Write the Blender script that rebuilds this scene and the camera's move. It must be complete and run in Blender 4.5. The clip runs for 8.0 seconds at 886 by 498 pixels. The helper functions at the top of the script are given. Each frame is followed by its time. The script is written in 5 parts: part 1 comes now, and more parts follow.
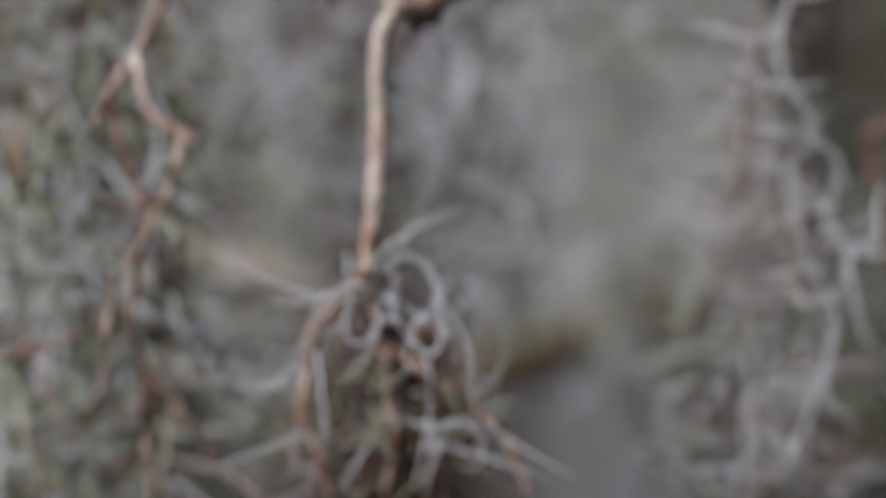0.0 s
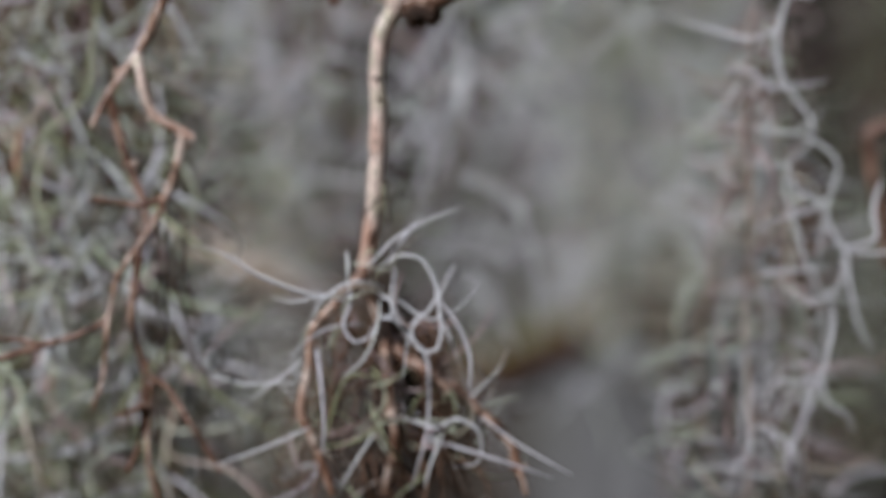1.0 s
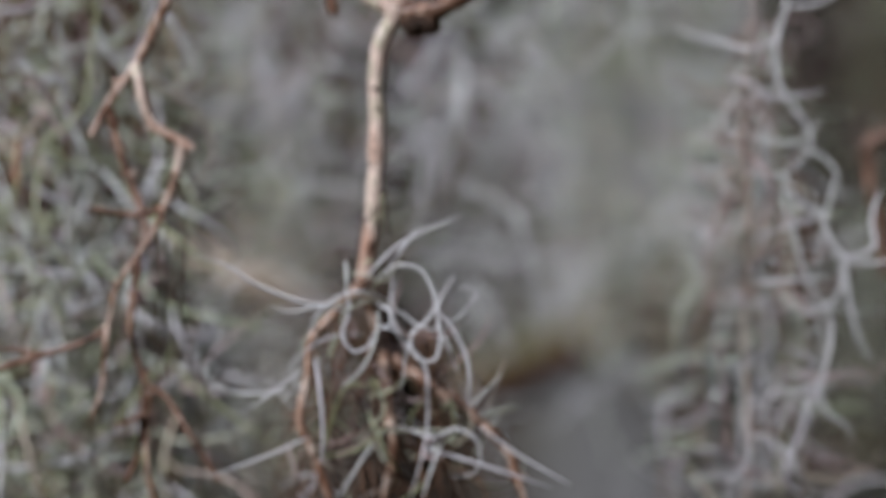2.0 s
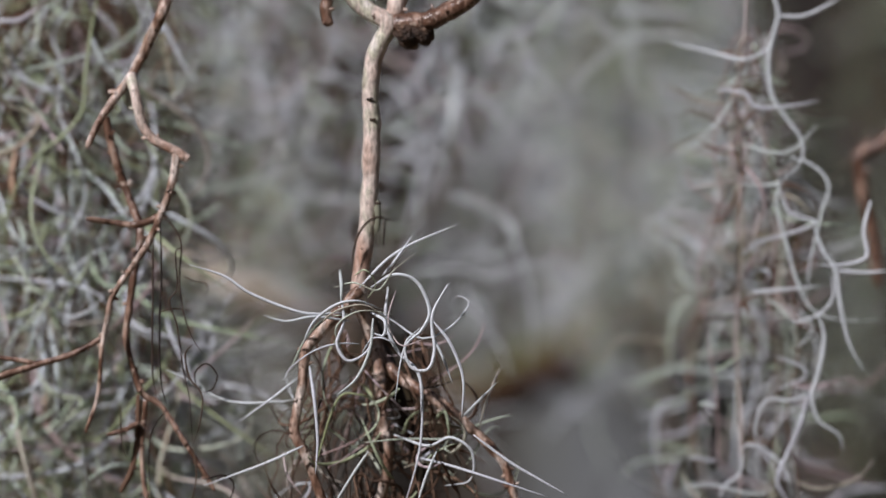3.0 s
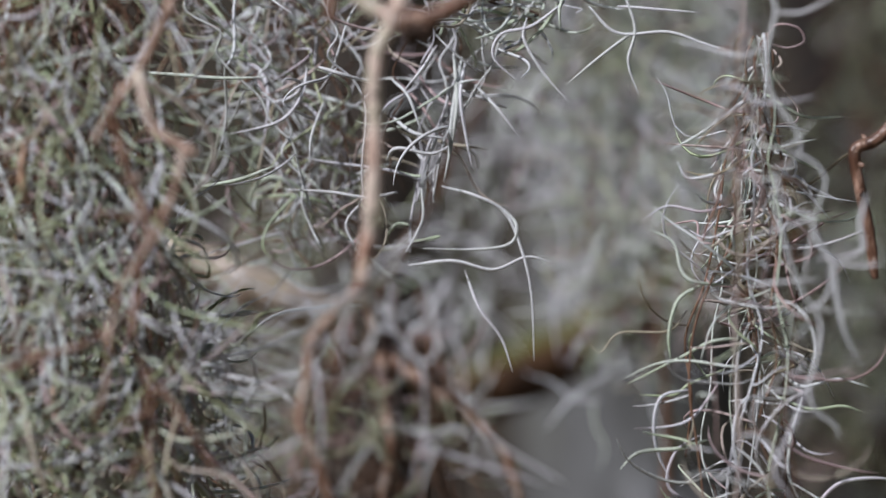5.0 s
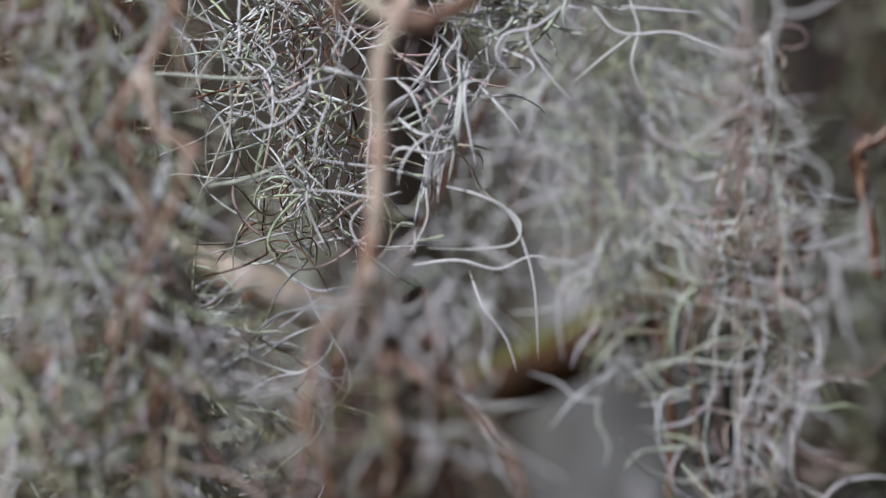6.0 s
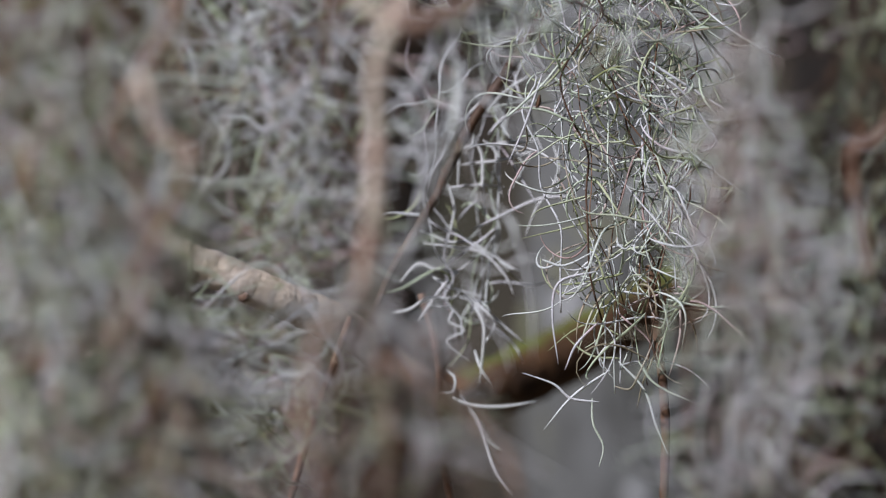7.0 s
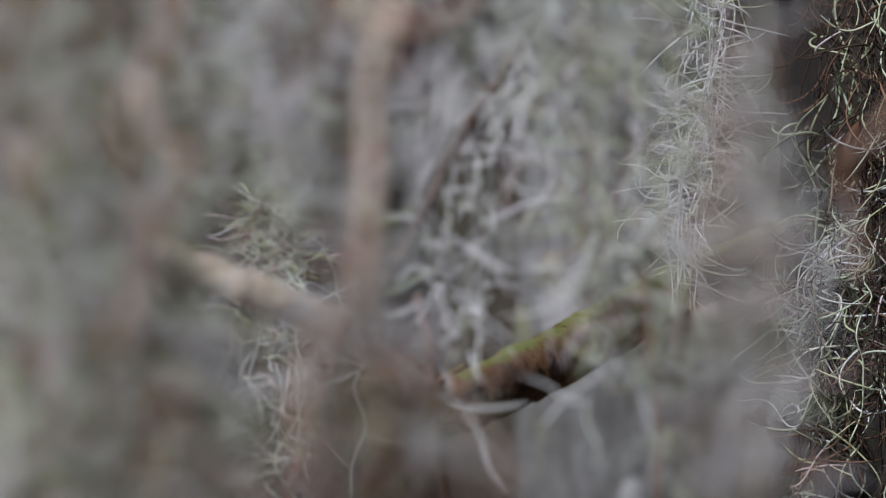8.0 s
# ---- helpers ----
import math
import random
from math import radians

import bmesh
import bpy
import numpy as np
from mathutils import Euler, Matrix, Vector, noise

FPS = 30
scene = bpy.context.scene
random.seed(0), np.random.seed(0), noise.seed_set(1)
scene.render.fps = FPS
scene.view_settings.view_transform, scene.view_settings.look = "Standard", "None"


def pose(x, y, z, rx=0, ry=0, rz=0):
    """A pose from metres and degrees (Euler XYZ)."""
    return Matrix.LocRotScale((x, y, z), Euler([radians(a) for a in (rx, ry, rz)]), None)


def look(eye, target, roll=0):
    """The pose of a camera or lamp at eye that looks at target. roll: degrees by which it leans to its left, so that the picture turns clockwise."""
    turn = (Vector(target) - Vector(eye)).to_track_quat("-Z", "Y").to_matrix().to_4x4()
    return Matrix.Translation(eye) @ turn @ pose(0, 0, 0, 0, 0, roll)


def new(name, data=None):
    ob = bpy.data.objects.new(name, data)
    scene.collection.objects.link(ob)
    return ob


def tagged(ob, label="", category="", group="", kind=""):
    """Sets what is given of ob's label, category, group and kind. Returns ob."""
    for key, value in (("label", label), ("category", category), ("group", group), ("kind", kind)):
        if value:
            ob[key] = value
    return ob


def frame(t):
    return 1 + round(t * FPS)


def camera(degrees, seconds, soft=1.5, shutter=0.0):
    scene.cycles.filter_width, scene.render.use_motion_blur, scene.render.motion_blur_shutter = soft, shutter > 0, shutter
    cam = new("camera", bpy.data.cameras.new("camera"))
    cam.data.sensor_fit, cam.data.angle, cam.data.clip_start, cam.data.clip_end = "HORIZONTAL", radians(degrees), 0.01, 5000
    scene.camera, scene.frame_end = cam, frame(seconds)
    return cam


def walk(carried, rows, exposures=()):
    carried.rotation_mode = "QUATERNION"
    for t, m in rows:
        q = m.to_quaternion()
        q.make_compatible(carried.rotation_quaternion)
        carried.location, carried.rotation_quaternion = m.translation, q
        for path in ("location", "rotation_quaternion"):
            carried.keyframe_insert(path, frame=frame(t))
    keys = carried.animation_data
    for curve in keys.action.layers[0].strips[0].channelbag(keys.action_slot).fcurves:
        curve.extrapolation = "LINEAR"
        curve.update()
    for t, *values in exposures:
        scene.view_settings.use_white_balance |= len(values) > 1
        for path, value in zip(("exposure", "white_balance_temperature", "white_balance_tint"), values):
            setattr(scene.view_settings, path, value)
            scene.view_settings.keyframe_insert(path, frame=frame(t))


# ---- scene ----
# A telephoto view, a focus pull from hanging twigs back to a moss-covered trunk.
cam = camera(10.0, 8.0, soft=1.05)
walk(cam, [
    (0, pose(0, 0.027, 1.6, 89.847, 0, 0.070)),
    (0.5, pose(0, 0.022, 1.6, 89.840, 0, 0.064)),
    (1, pose(0, 0.018, 1.6, 89.834, 0, 0.064)),
    (1.5, pose(0, 0.018, 1.6, 89.869, 0, 0.074)),
    (3, pose(0, 0.006, 1.6, 90.054, 0, -0.019)),
    (3.5, pose(0, -0.001, 1.6, 89.994, 0, 0.003)),
    (4, pose(0, -0.010, 1.6, 89.974, 0, -0.003)),
    (4.5, pose(0, -0.020, 1.6, 89.978, 0, -0.010)),
    (6, pose(0, -0.034, 1.6, 89.974, 0, 0.058)),
    (6.5, pose(0, -0.042, 1.6, 89.974, 0, 0.051)),
    (7, pose(0, -0.052, 1.6, 89.994, 0, 0.006)),
    (7.5, pose(0, -0.061, 1.6, 90.006, 0, -0.019)),
    (8, pose(0, -0.070, 1.6, 90.019, 0, -0.045)),
], exposures=((0.0, -0.66, 6410, 18.5), (8.0, -0.60, 6410, 18.5)))
cam.data.dof.use_dof = True
cam.data.dof.aperture_fstop = 4.8
focus_mark = new("focus_mark")
cam.data.dof.focus_object = focus_mark

# ---- light: open shade under a bright hazy sky ----
world = bpy.data.worlds.new("world")
scene.world = world
world.use_nodes = True
wn, wl = world.node_tree.nodes, world.node_tree.links
sky = wn.new("ShaderNodeTexSky")
sky.sky_type = 'NISHITA'
sky.sun_disc = False
sky.sun_elevation, sky.sun_rotation = radians(41), radians(225)
sky.dust_density, sky.ozone_density = 1.0, 1.5
wn["Background"].inputs["Strength"].default_value = 0.031
wl.new(sky.outputs[0], wn["Background"].inputs["Color"])

sun = new("sun", bpy.data.lights.new("sun", 'SUN'))
sun.data.energy, sun.data.angle, sun.data.color = 6.4, radians(2), (1.0, 0.98, 0.96)
sun.matrix_world = look((-3.2, -2.2, 5.5), (0, 1.0, 1.6))


# ---- materials ----
def ramp(n, stops):
    r = n.new("ShaderNodeValToRGB")
    while len(r.color_ramp.elements) < len(stops):
        r.color_ramp.elements.new(0.5)
    for e, (p, c) in zip(r.color_ramp.elements, stops):
        e.position, e.color = p, (*c, 1)
    return r


def material(name, stops, patch=None, rough=0.75, fine=900.0, coarse=60.0, bump=0.3, depth=0.0004, random_share=0.6, upper=None, stretch=(1, 1, 1), cover=0.5, depth_of_grain=0.6, patch_scale=0):
    """Bark, moss and litter: a ramp over piece-by-piece chance and grain, a second colour in patches, relief."""
    m = bpy.data.materials.new(name)
    m.use_nodes = True
    n, l = m.node_tree.nodes, m.node_tree.links
    b = n["Principled BSDF"]
    geo, info, tex = n.new("ShaderNodeNewGeometry"), n.new("ShaderNodeObjectInfo"), n.new("ShaderNodeTexCoord")
    mapping = n.new("ShaderNodeMapping")
    mapping.inputs["Scale"].default_value = stretch
    l.new(tex.outputs["Object"], mapping.inputs["Vector"])
    add, fract = n.new("ShaderNodeMath"), n.new("ShaderNodeMath")
    add.operation, fract.operation = 'ADD', 'FRACT'
    l.new(info.outputs["Random"], add.inputs[0])
    l.new(geo.outputs["Random Per Island"], add.inputs[1])
    l.new(add.outputs[0], fract.inputs[0])
    grain, blot = n.new("ShaderNodeTexNoise"), n.new("ShaderNodeTexNoise")
    grain.inputs["Scale"].default_value, grain.inputs["Detail"].default_value = fine, 4
    blot.inputs["Scale"].default_value, blot.inputs["Detail"].default_value = coarse, 3
    for t in (grain, blot):
        l.new(mapping.outputs[0], t.inputs["Vector"])
    mix = n.new("ShaderNodeMix")
    mix.inputs[0].default_value = random_share
    l.new(blot.outputs[0], mix.inputs[2])
    l.new(fract.outputs[0], mix.inputs[3])
    r = ramp(n, stops)
    l.new(mix.outputs[0], r.inputs[0])
    colour = r.outputs[0]
    shade = n.new("ShaderNodeMix")
    shade.data_type, shade.blend_type = 'RGBA', 'MULTIPLY'
    g = ramp(n, ((0.3, (depth_of_grain, depth_of_grain * 0.96, depth_of_grain * 0.93)), (0.62, (1.15, 1.15, 1.15))))
    l.new(grain.outputs[0], g.inputs[0])
    shade.inputs[0].default_value = 0.8
    l.new(colour, shade.inputs[6])
    l.new(g.outputs[0], shade.inputs[7])
    colour = shade.outputs[2]
    if patch:
        spot = n.new("ShaderNodeTexNoise")
        spot.inputs["Scale"].default_value, spot.inputs["Detail"].default_value = patch_scale or coarse * 1.7, 5
        l.new(tex.outputs["Object"], spot.inputs["Vector"])
        edge = ramp(n, ((cover, (0, 0, 0)), (cover + 0.08, (1, 1, 1))))
        l.new(spot.outputs[0], edge.inputs[0])
        over = n.new("ShaderNodeMix")
        over.data_type = 'RGBA'
        l.new(edge.outputs[0], over.inputs[0])
        l.new(colour, over.inputs[6])
        over.inputs[7].default_value = (*patch, 1)
        colour = over.outputs[2]
    if upper:
        # moss that grows on the upper side of a limb, with a ragged edge
        sep, wob, top = n.new("ShaderNodeSeparateXYZ"), n.new("ShaderNodeMath"), ramp(n, ((0.74, (0, 0, 0)), (0.86, (1, 1, 1))))
        l.new(geo.outputs["Normal"], sep.inputs[0])
        wob.operation = 'MULTIPLY_ADD'
        l.new(blot.outputs[0], wob.inputs[0])
        wob.inputs[1].default_value = 0.7
        l.new(sep.outputs["Z"], wob.inputs[2])
        half = n.new("ShaderNodeMath")
        half.operation = 'MULTIPLY'
        half.inputs[1].default_value = 0.67
        l.new(wob.outputs[0], half.inputs[0])
        l.new(half.outputs[0], top.inputs[0])
        over = n.new("ShaderNodeMix")
        over.data_type = 'RGBA'
        l.new(top.outputs[0], over.inputs[0])
        l.new(colour, over.inputs[6])
        over.inputs[7].default_value = (*upper, 1)
        colour = over.outputs[2]
    l.new(colour, b.inputs["Base Color"])
    b.inputs["Roughness"].default_value = rough
    bp = n.new("ShaderNodeBump")
    bp.inputs["Strength"].default_value, bp.inputs["Distance"].default_value = bump, depth
    l.new(grain.outputs[0], bp.inputs["Height"])
    l.new(bp.outputs[0], b.inputs["Normal"])
    return m


MOSS = material("grey_moss", ((0.12, (0.37, 0.49, 0.26)), (0.33, (0.56, 0.69, 0.55)), (0.58, (0.74, 0.82, 0.87)), (0.76, (0.65, 0.69, 0.77)), (0.92, (0.60, 0.44, 0.49))), rough=0.4, fine=1500, coarse=40, bump=0.9, depth=0.0005, depth_of_grain=0.58)
MOSS_SILVER = material("silvery_moss", ((0.12, (0.62, 0.70, 0.66)), (0.35, (0.77, 0.84, 0.88)), (0.60, (0.85, 0.91, 0.96)), (0.88, (0.72, 0.75, 0.85))), rough=0.36, fine=2600, coarse=40, bump=0.9, depth=0.0005, depth_of_grain=0.34)
MOSS_WARM = material("weathered_moss", ((0.12, (0.24, 0.21, 0.11)), (0.4, (0.46, 0.44, 0.36)), (0.65, (0.56, 0.46, 0.49)), (0.9, (0.34, 0.21, 0.17))), rough=0.5, fine=1500, coarse=40, bump=0.9, depth=0.0005, depth_of_grain=0.58)
MOSS_GREEN = material("green_moss", ((0.12, (0.25, 0.29, 0.12)), (0.42, (0.46, 0.54, 0.35)), (0.72, (0.60, 0.69, 0.58)), (0.92, (0.36, 0.20, 0.12))), rough=0.55, fine=1500, coarse=40, bump=0.9, depth=0.0005, depth_of_grain=0.58)
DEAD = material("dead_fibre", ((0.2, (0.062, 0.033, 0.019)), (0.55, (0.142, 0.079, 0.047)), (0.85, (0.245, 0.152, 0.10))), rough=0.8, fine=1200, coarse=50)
# Near-black brown of dry threads and scars; paints shade in fork and trunk moss.
DARK_FIBRE = material("dark_and_painted_shade_fibre", ((0.2, (0.018, 0.011, 0.007)), (0.55, (0.045, 0.029, 0.019)), (0.85, (0.10, 0.068, 0.046))), rough=0.85, fine=1200, coarse=50)
BARK = material("twig_bark", ((0.30, (0.42, 0.25, 0.18)), (0.40, (0.62, 0.47, 0.39)), (0.52, (0.76, 0.66, 0.58)), (0.60, (0.56, 0.55, 0.42)), (0.70, (0.84, 0.79, 0.73))), patch=(0.10, 0.058, 0.042), rough=0.3, fine=900, coarse=110, bump=0.45, depth=0.0012, random_share=0.03, stretch=(1, 1, 0.35), cover=0.66, depth_of_grain=0.4, patch_scale=420)
BARK_MID = material("brown_twig_bark", ((0.32, (0.085, 0.040, 0.025)), (0.43, (0.25, 0.145, 0.098)), (0.53, (0.50, 0.36, 0.28)), (0.66, (0.78, 0.68, 0.60))), patch=(0.10, 0.055, 0.035), rough=0.26, fine=700, coarse=180, bump=0.5, depth=0.0018, random_share=0.03, stretch=(1, 1, 0.4), cover=0.57, depth_of_grain=0.26, patch_scale=500)
# Knot brown taken darker to put the shade under the fork into it.
KNOT = material("knot_bark", ((0.3, (0.03, 0.016, 0.009)), (0.5, (0.10, 0.055, 0.032)), (0.72, (0.26, 0.165, 0.105))), rough=0.7, fine=700, coarse=150, bump=1.0, depth=0.003, random_share=0.0, depth_of_grain=0.4)
BARK_RED = material("red_twig_bark", ((0.3, (0.06, 0.028, 0.017)), (0.47, (0.155, 0.085, 0.056)), (0.60, (0.33, 0.215, 0.16)), (0.74, (0.58, 0.45, 0.36))), patch=(0.46, 0.36, 0.29), rough=0.3, fine=800, coarse=180, bump=0.5, depth=0.0012, random_share=0.05, stretch=(1, 1, 0.35), cover=0.62, depth_of_grain=0.45)
BARK_PALE = material("pale_bark", ((0.3, (0.38, 0.33, 0.25)), (0.5, (0.54, 0.475, 0.395)), (0.7, (0.66, 0.60, 0.53))), patch=(0.36, 0.35, 0.22), rough=0.7, fine=400, coarse=60, bump=0.6, depth=0.0015, random_share=0.05, cover=0.58, depth_of_grain=0.68)
LIMB = material("limb_bark", ((0.3, (0.042, 0.021, 0.009)), (0.5, (0.110, 0.055, 0.022)), (0.75, (0.170, 0.095, 0.042))), rough=0.9, fine=140, coarse=16, bump=0.8, depth=0.004, random_share=0.05, upper=(0.11, 0.135, 0.028))
# Near-black bark: the shade on the mossy trunk is put into its colour.
TRUNK_PAINTED_SHADE = material("shade_painted_bark", ((0.3, (0.005, 0.004, 0.0035)), (0.55, (0.012, 0.010, 0.0085)), (0.8, (0.030, 0.025, 0.021))), rough=0.9, fine=60, coarse=9, bump=1.0, depth=0.012, random_share=0.0, stretch=(1, 1, 0.3))
TRUNK_PALE = material("lichen_trunk_bark", ((0.3, (0.068, 0.073, 0.068)), (0.5, (0.122, 0.133, 0.136)), (0.72, (0.190, 0.208, 0.220))), patch=(0.16, 0.17, 0.125), rough=0.9, fine=60, coarse=7, bump=1.0, depth=0.01, random_share=0.0, stretch=(1, 1, 0.4), cover=0.6)
TRUNK_GREY = material("grey_trunk_bark", ((0.3, (0.026, 0.022, 0.018)), (0.55, (0.052, 0.045, 0.037)), (0.8, (0.09, 0.078, 0.066))), rough=0.9, fine=60, coarse=7, bump=1.0, depth=0.01, random_share=0.0, stretch=(1, 1, 0.3))
LICHEN = material("pale_lichen", ((0.3, (0.185, 0.203, 0.212)), (0.7, (0.285, 0.308, 0.326))), rough=0.9, fine=120, coarse=20, random_share=0.5)
LICHEN_OLIVE = material("olive_lichen", ((0.3, (0.13, 0.14, 0.09)), (0.7, (0.24, 0.25, 0.18))), rough=0.9, fine=120, coarse=20, random_share=0.5)
LITTER = material("leaf_litter", ((0.3, (0.05, 0.04, 0.025)), (0.5, (0.13, 0.09, 0.05)), (0.7, (0.20, 0.15, 0.09))), patch=(0.085, 0.085, 0.04), rough=0.95, fine=60, coarse=7, bump=1.0, depth=0.03, random_share=0.0)
WOODS = material("distant_woods", ((0.3, (0.026, 0.022, 0.018)), (0.5, (0.050, 0.043, 0.034)), (0.7, (0.082, 0.072, 0.059))), patch=(0.056, 0.055, 0.040), rough=1.0, fine=9, coarse=1.3, bump=0.2, depth=0.05, random_share=0.0, stretch=(1, 1, 0.25))
LEAF_DARK = material("dark_dead_leaf", ((0.3, (0.045, 0.022, 0.011)), (0.6, (0.095, 0.05, 0.026)), (0.8, (0.16, 0.09, 0.05))), rough=0.6, fine=300, coarse=50, random_share=0.1)
LEAF = material("dead_leaf", ((0.3, (0.34, 0.21, 0.13)), (0.6, (0.50, 0.35, 0.25)), (0.8, (0.60, 0.47, 0.37))), rough=0.6, fine=300, coarse=50, random_share=0.2)


# ---- mesh helpers ----
def unit(v):
    v = np.asarray(v, float)
    return v / (np.linalg.norm(v, axis=-1, keepdims=True) + 1e-12)


def glide(nodes, steps):
    """A smooth path through a few nodes (Catmull-Rom), steps to a span."""
    p = np.asarray(nodes, float)
    p = np.vstack([2 * p[0] - p[1], p, 2 * p[-1] - p[-2]])
    out = []
    for i in range(1, len(p) - 2):
        a, b, c, d = p[i - 1:i + 3]
        for t in np.linspace(0, 1, steps, endpoint=False):
            out.append(0.5 * (2 * b + (c - a) * t + (2 * a - 5 * b + 4 * c - d) * t * t + (3 * b - a - 3 * c + d) * t ** 3))
    out.append(p[-2])
    return np.array(out)


def sweep(path, radii, sides=6, rough=0.0, rng=None):
    """Vertices and faces of a closed tapering tube along a path; rough: uneven girth, as a share of it."""
    path, radii = np.asarray(path, float), np.asarray(radii, float)
    tan = unit(np.gradient(path, axis=0))
    ref = np.linalg.svd(path - path.mean(0))[2][-1]
    u = unit(ref - (tan @ ref)[:, None] * tan)
    v = np.cross(tan, u)
    ang = np.linspace(0, 2 * np.pi, sides, endpoint=False)
    girth = np.ones((len(path), sides))
    if rough:
        girth += rough * rng.normal(size=girth.shape)
        ridge = rng.normal(size=(len(path) // 6 + 2, sides)) * rough * 2.2
        girth += np.stack([np.interp(np.arange(len(path)) / 6, np.arange(len(ridge)), ridge[:, k]) for k in range(sides)], 1)
    ring = u[:, None] * np.cos(ang)[None, :, None] + v[:, None] * np.sin(ang)[None, :, None]
    verts = (path[:, None] + ring * (radii[:, None] * girth)[..., None]).reshape(-1, 3)
    n = len(path)
    i, j = np.meshgrid(np.arange(n - 1), np.arange(sides), indexing="ij")
    k = (j + 1) % sides
    quads = np.stack([i * sides + j, i * sides + k, (i + 1) * sides + k, (i + 1) * sides + j], -1).reshape(-1, 4)
    caps = [list(range(sides))[::-1], list(range((n - 1) * sides, n * sides))]
    return verts, quads, caps


def mesh_of(name, pieces, mat, smooth=True):
    """One mesh of one or more swept pieces."""
    vs, fs, base = [], [], 0
    for verts, quads, caps in pieces:
        vs.append(verts)
        fs.extend((quads + base).tolist())
        fs.extend([[q + base for q in c] for c in caps])
        base += len(verts)
    me = bpy.data.meshes.new(name)
    me.from_pydata(np.vstack(vs).tolist(), [], fs)
    me.materials.append(mat)
    if smooth:
        me.polygons.foreach_set("use_smooth", [True] * len(me.polygons))
    me.update()
    return me


def part(name, me, parent, label=""):
    ob = new(name, me)
    ob.parent = parent
    if label:
        tagged(ob, label)
    return ob


def thing(name, place, label, category, group="", kind=""):
    ob = new(name)
    ob.location = place
    return tagged(ob, label, category, group, kind)


def shift(pieces, place):
    off = np.asarray(place, float)
    return [(v - off, q, c) for v, q, c in pieces]


# ---- twigs ----
def twig_pieces(nodes, r0, r1, rng, steps=5, sides=12, knots=4, wander=0.0, swell=0.17):
    """A woody twig: tapering, slightly kinked, with swollen nodes where leaves once sat."""
    path = glide(nodes, steps)
    n = len(path)
    s = np.linspace(0, 1, n)
    r = r0 + (r1 - r0) * s
    for k in range(knots):
        c = (k + rng.uniform(0.2, 0.8)) / knots
        r = r * (1 + rng.uniform(0.04, swell) * np.exp(-((s - c) * n / 1.3) ** 2))
    path = path + rng.normal(size=path.shape) * (wander or 0.03) * r[:, None]
    r = r.copy()
    r[-1] *= 0.6
    fine = 4
    q = np.linspace(0, n - 1, (n - 1) * fine + 1)
    dense = glide(path, fine)
    rq = np.interp(q, np.arange(n), r) * (1 + 0.004 * rng.normal(size=len(q)))
    return [sweep(dense, rq, sides, 0.012, rng)], path, r


def buds(owner, path, r, count, mat, rng, place, size=1.0):
    """Small snapped-off bud stubs standing out of the bark."""
    for _ in range(count):
        i = rng.integers(2, len(path) - 2)
        out = unit(rng.normal(size=3) * (1, 0.6, 0.5))
        a = path[i] + out * r[i] * 0.6
        b = a + out * (r[i] * 0.5 + 0.0012 * size)
        c = b + unit(out + (0, 0, rng.uniform(-0.5, 0.8))) * 0.0012 * size
        pc = sweep([a, (a + b) / 2, b, c], np.array([0.0014, 0.0012, 0.001, 0.0005]) * size, 7, 0.1, rng)
        part("bud", mesh_of("bud", shift([pc], place), mat), owner)


def twig(name, nodes, r0, r1, mat, label, seed, category="twig", bud_count=5, knots=5, group="", sides=12):
    rng = np.random.default_rng(seed)
    base = nodes[0]
    t = thing(name, base, label, category, group)
    pcs, path, r = twig_pieces(nodes, r0, r1, rng, knots=knots, sides=sides, swell=0.10)
    stem = part("stem", mesh_of("stem", shift(pcs, base), mat), t)
    buds(stem, path, r, bud_count, mat, rng, base, size=min(1.0, r0 / 0.0022))
    return t


def shoot(owner, nodes, r0, r1, mat):
    """A side twig of a twig."""
    rng = np.random.default_rng(len(owner.children) + 70)
    pcs, path, r = twig_pieces(nodes, r0, r1, rng, knots=max(2, len(nodes)), sides=10)
    sp = part("side_twig", mesh_of("side_twig", shift(pcs, owner.location), mat), owner)
    buds(sp, path, r, int(2 + 150 * np.linalg.norm(np.diff(path, axis=0), axis=1).sum()), mat, rng, owner.location, size=min(0.65, r0 / 0.0028))


# ---- hanging moss ----
def curl_path(rng, start, heading, length, turn, n=11):
    """The path of one thread-like leaf: an arc that may bend back on itself and drift out of its plane."""
    d = unit(heading)
    u = unit(np.cross(d, rng.normal(size=3)))
    if rng.random() < 0.6:
        u = unit(u + (0, 0, -0.9 if rng.random() < 0.55 else 0.7))
        u = unit(u - (u @ d) * d)
    w = np.cross(d, u)
    s = np.linspace(0, 1, n)
    a = turn * s ** rng.uniform(0.8, 1.7) + rng.normal() * 0.28 * np.sin(2 * np.pi * s * rng.uniform(0.6, 1.3))
    o = rng.normal() * 0.5 * np.sin(np.pi * s * rng.uniform(0.5, 1.6))
    way = np.cos(a)[:, None] * d + np.sin(a)[:, None] * u + o[:, None] * w
    way = unit(way) * length / (n - 1)
    return start + np.vstack([np.zeros(3), np.cumsum(way[:-1], 0)])


def thread(path, thick, sides=5):
    s = np.linspace(0, 1, len(path))
    r = thick * np.minimum(1.0, 0.45 + 4.0 * s) * (0.85 + 0.35 * s) * (1 - 0.88 * s ** 3)
    return sweep(path, r, sides)


THICK = 0.00084  # half the girth of a full-grown leaf


def tendril(owner, place, nodes, thick=0.00085, mat=None, name="tendril"):
    """One leaf drawn through a few nodes."""
    p = glide(nodes, 6)
    part(name, mesh_of(name, shift([thread(p, thick, 6)], place), mat or MOSS), owner)


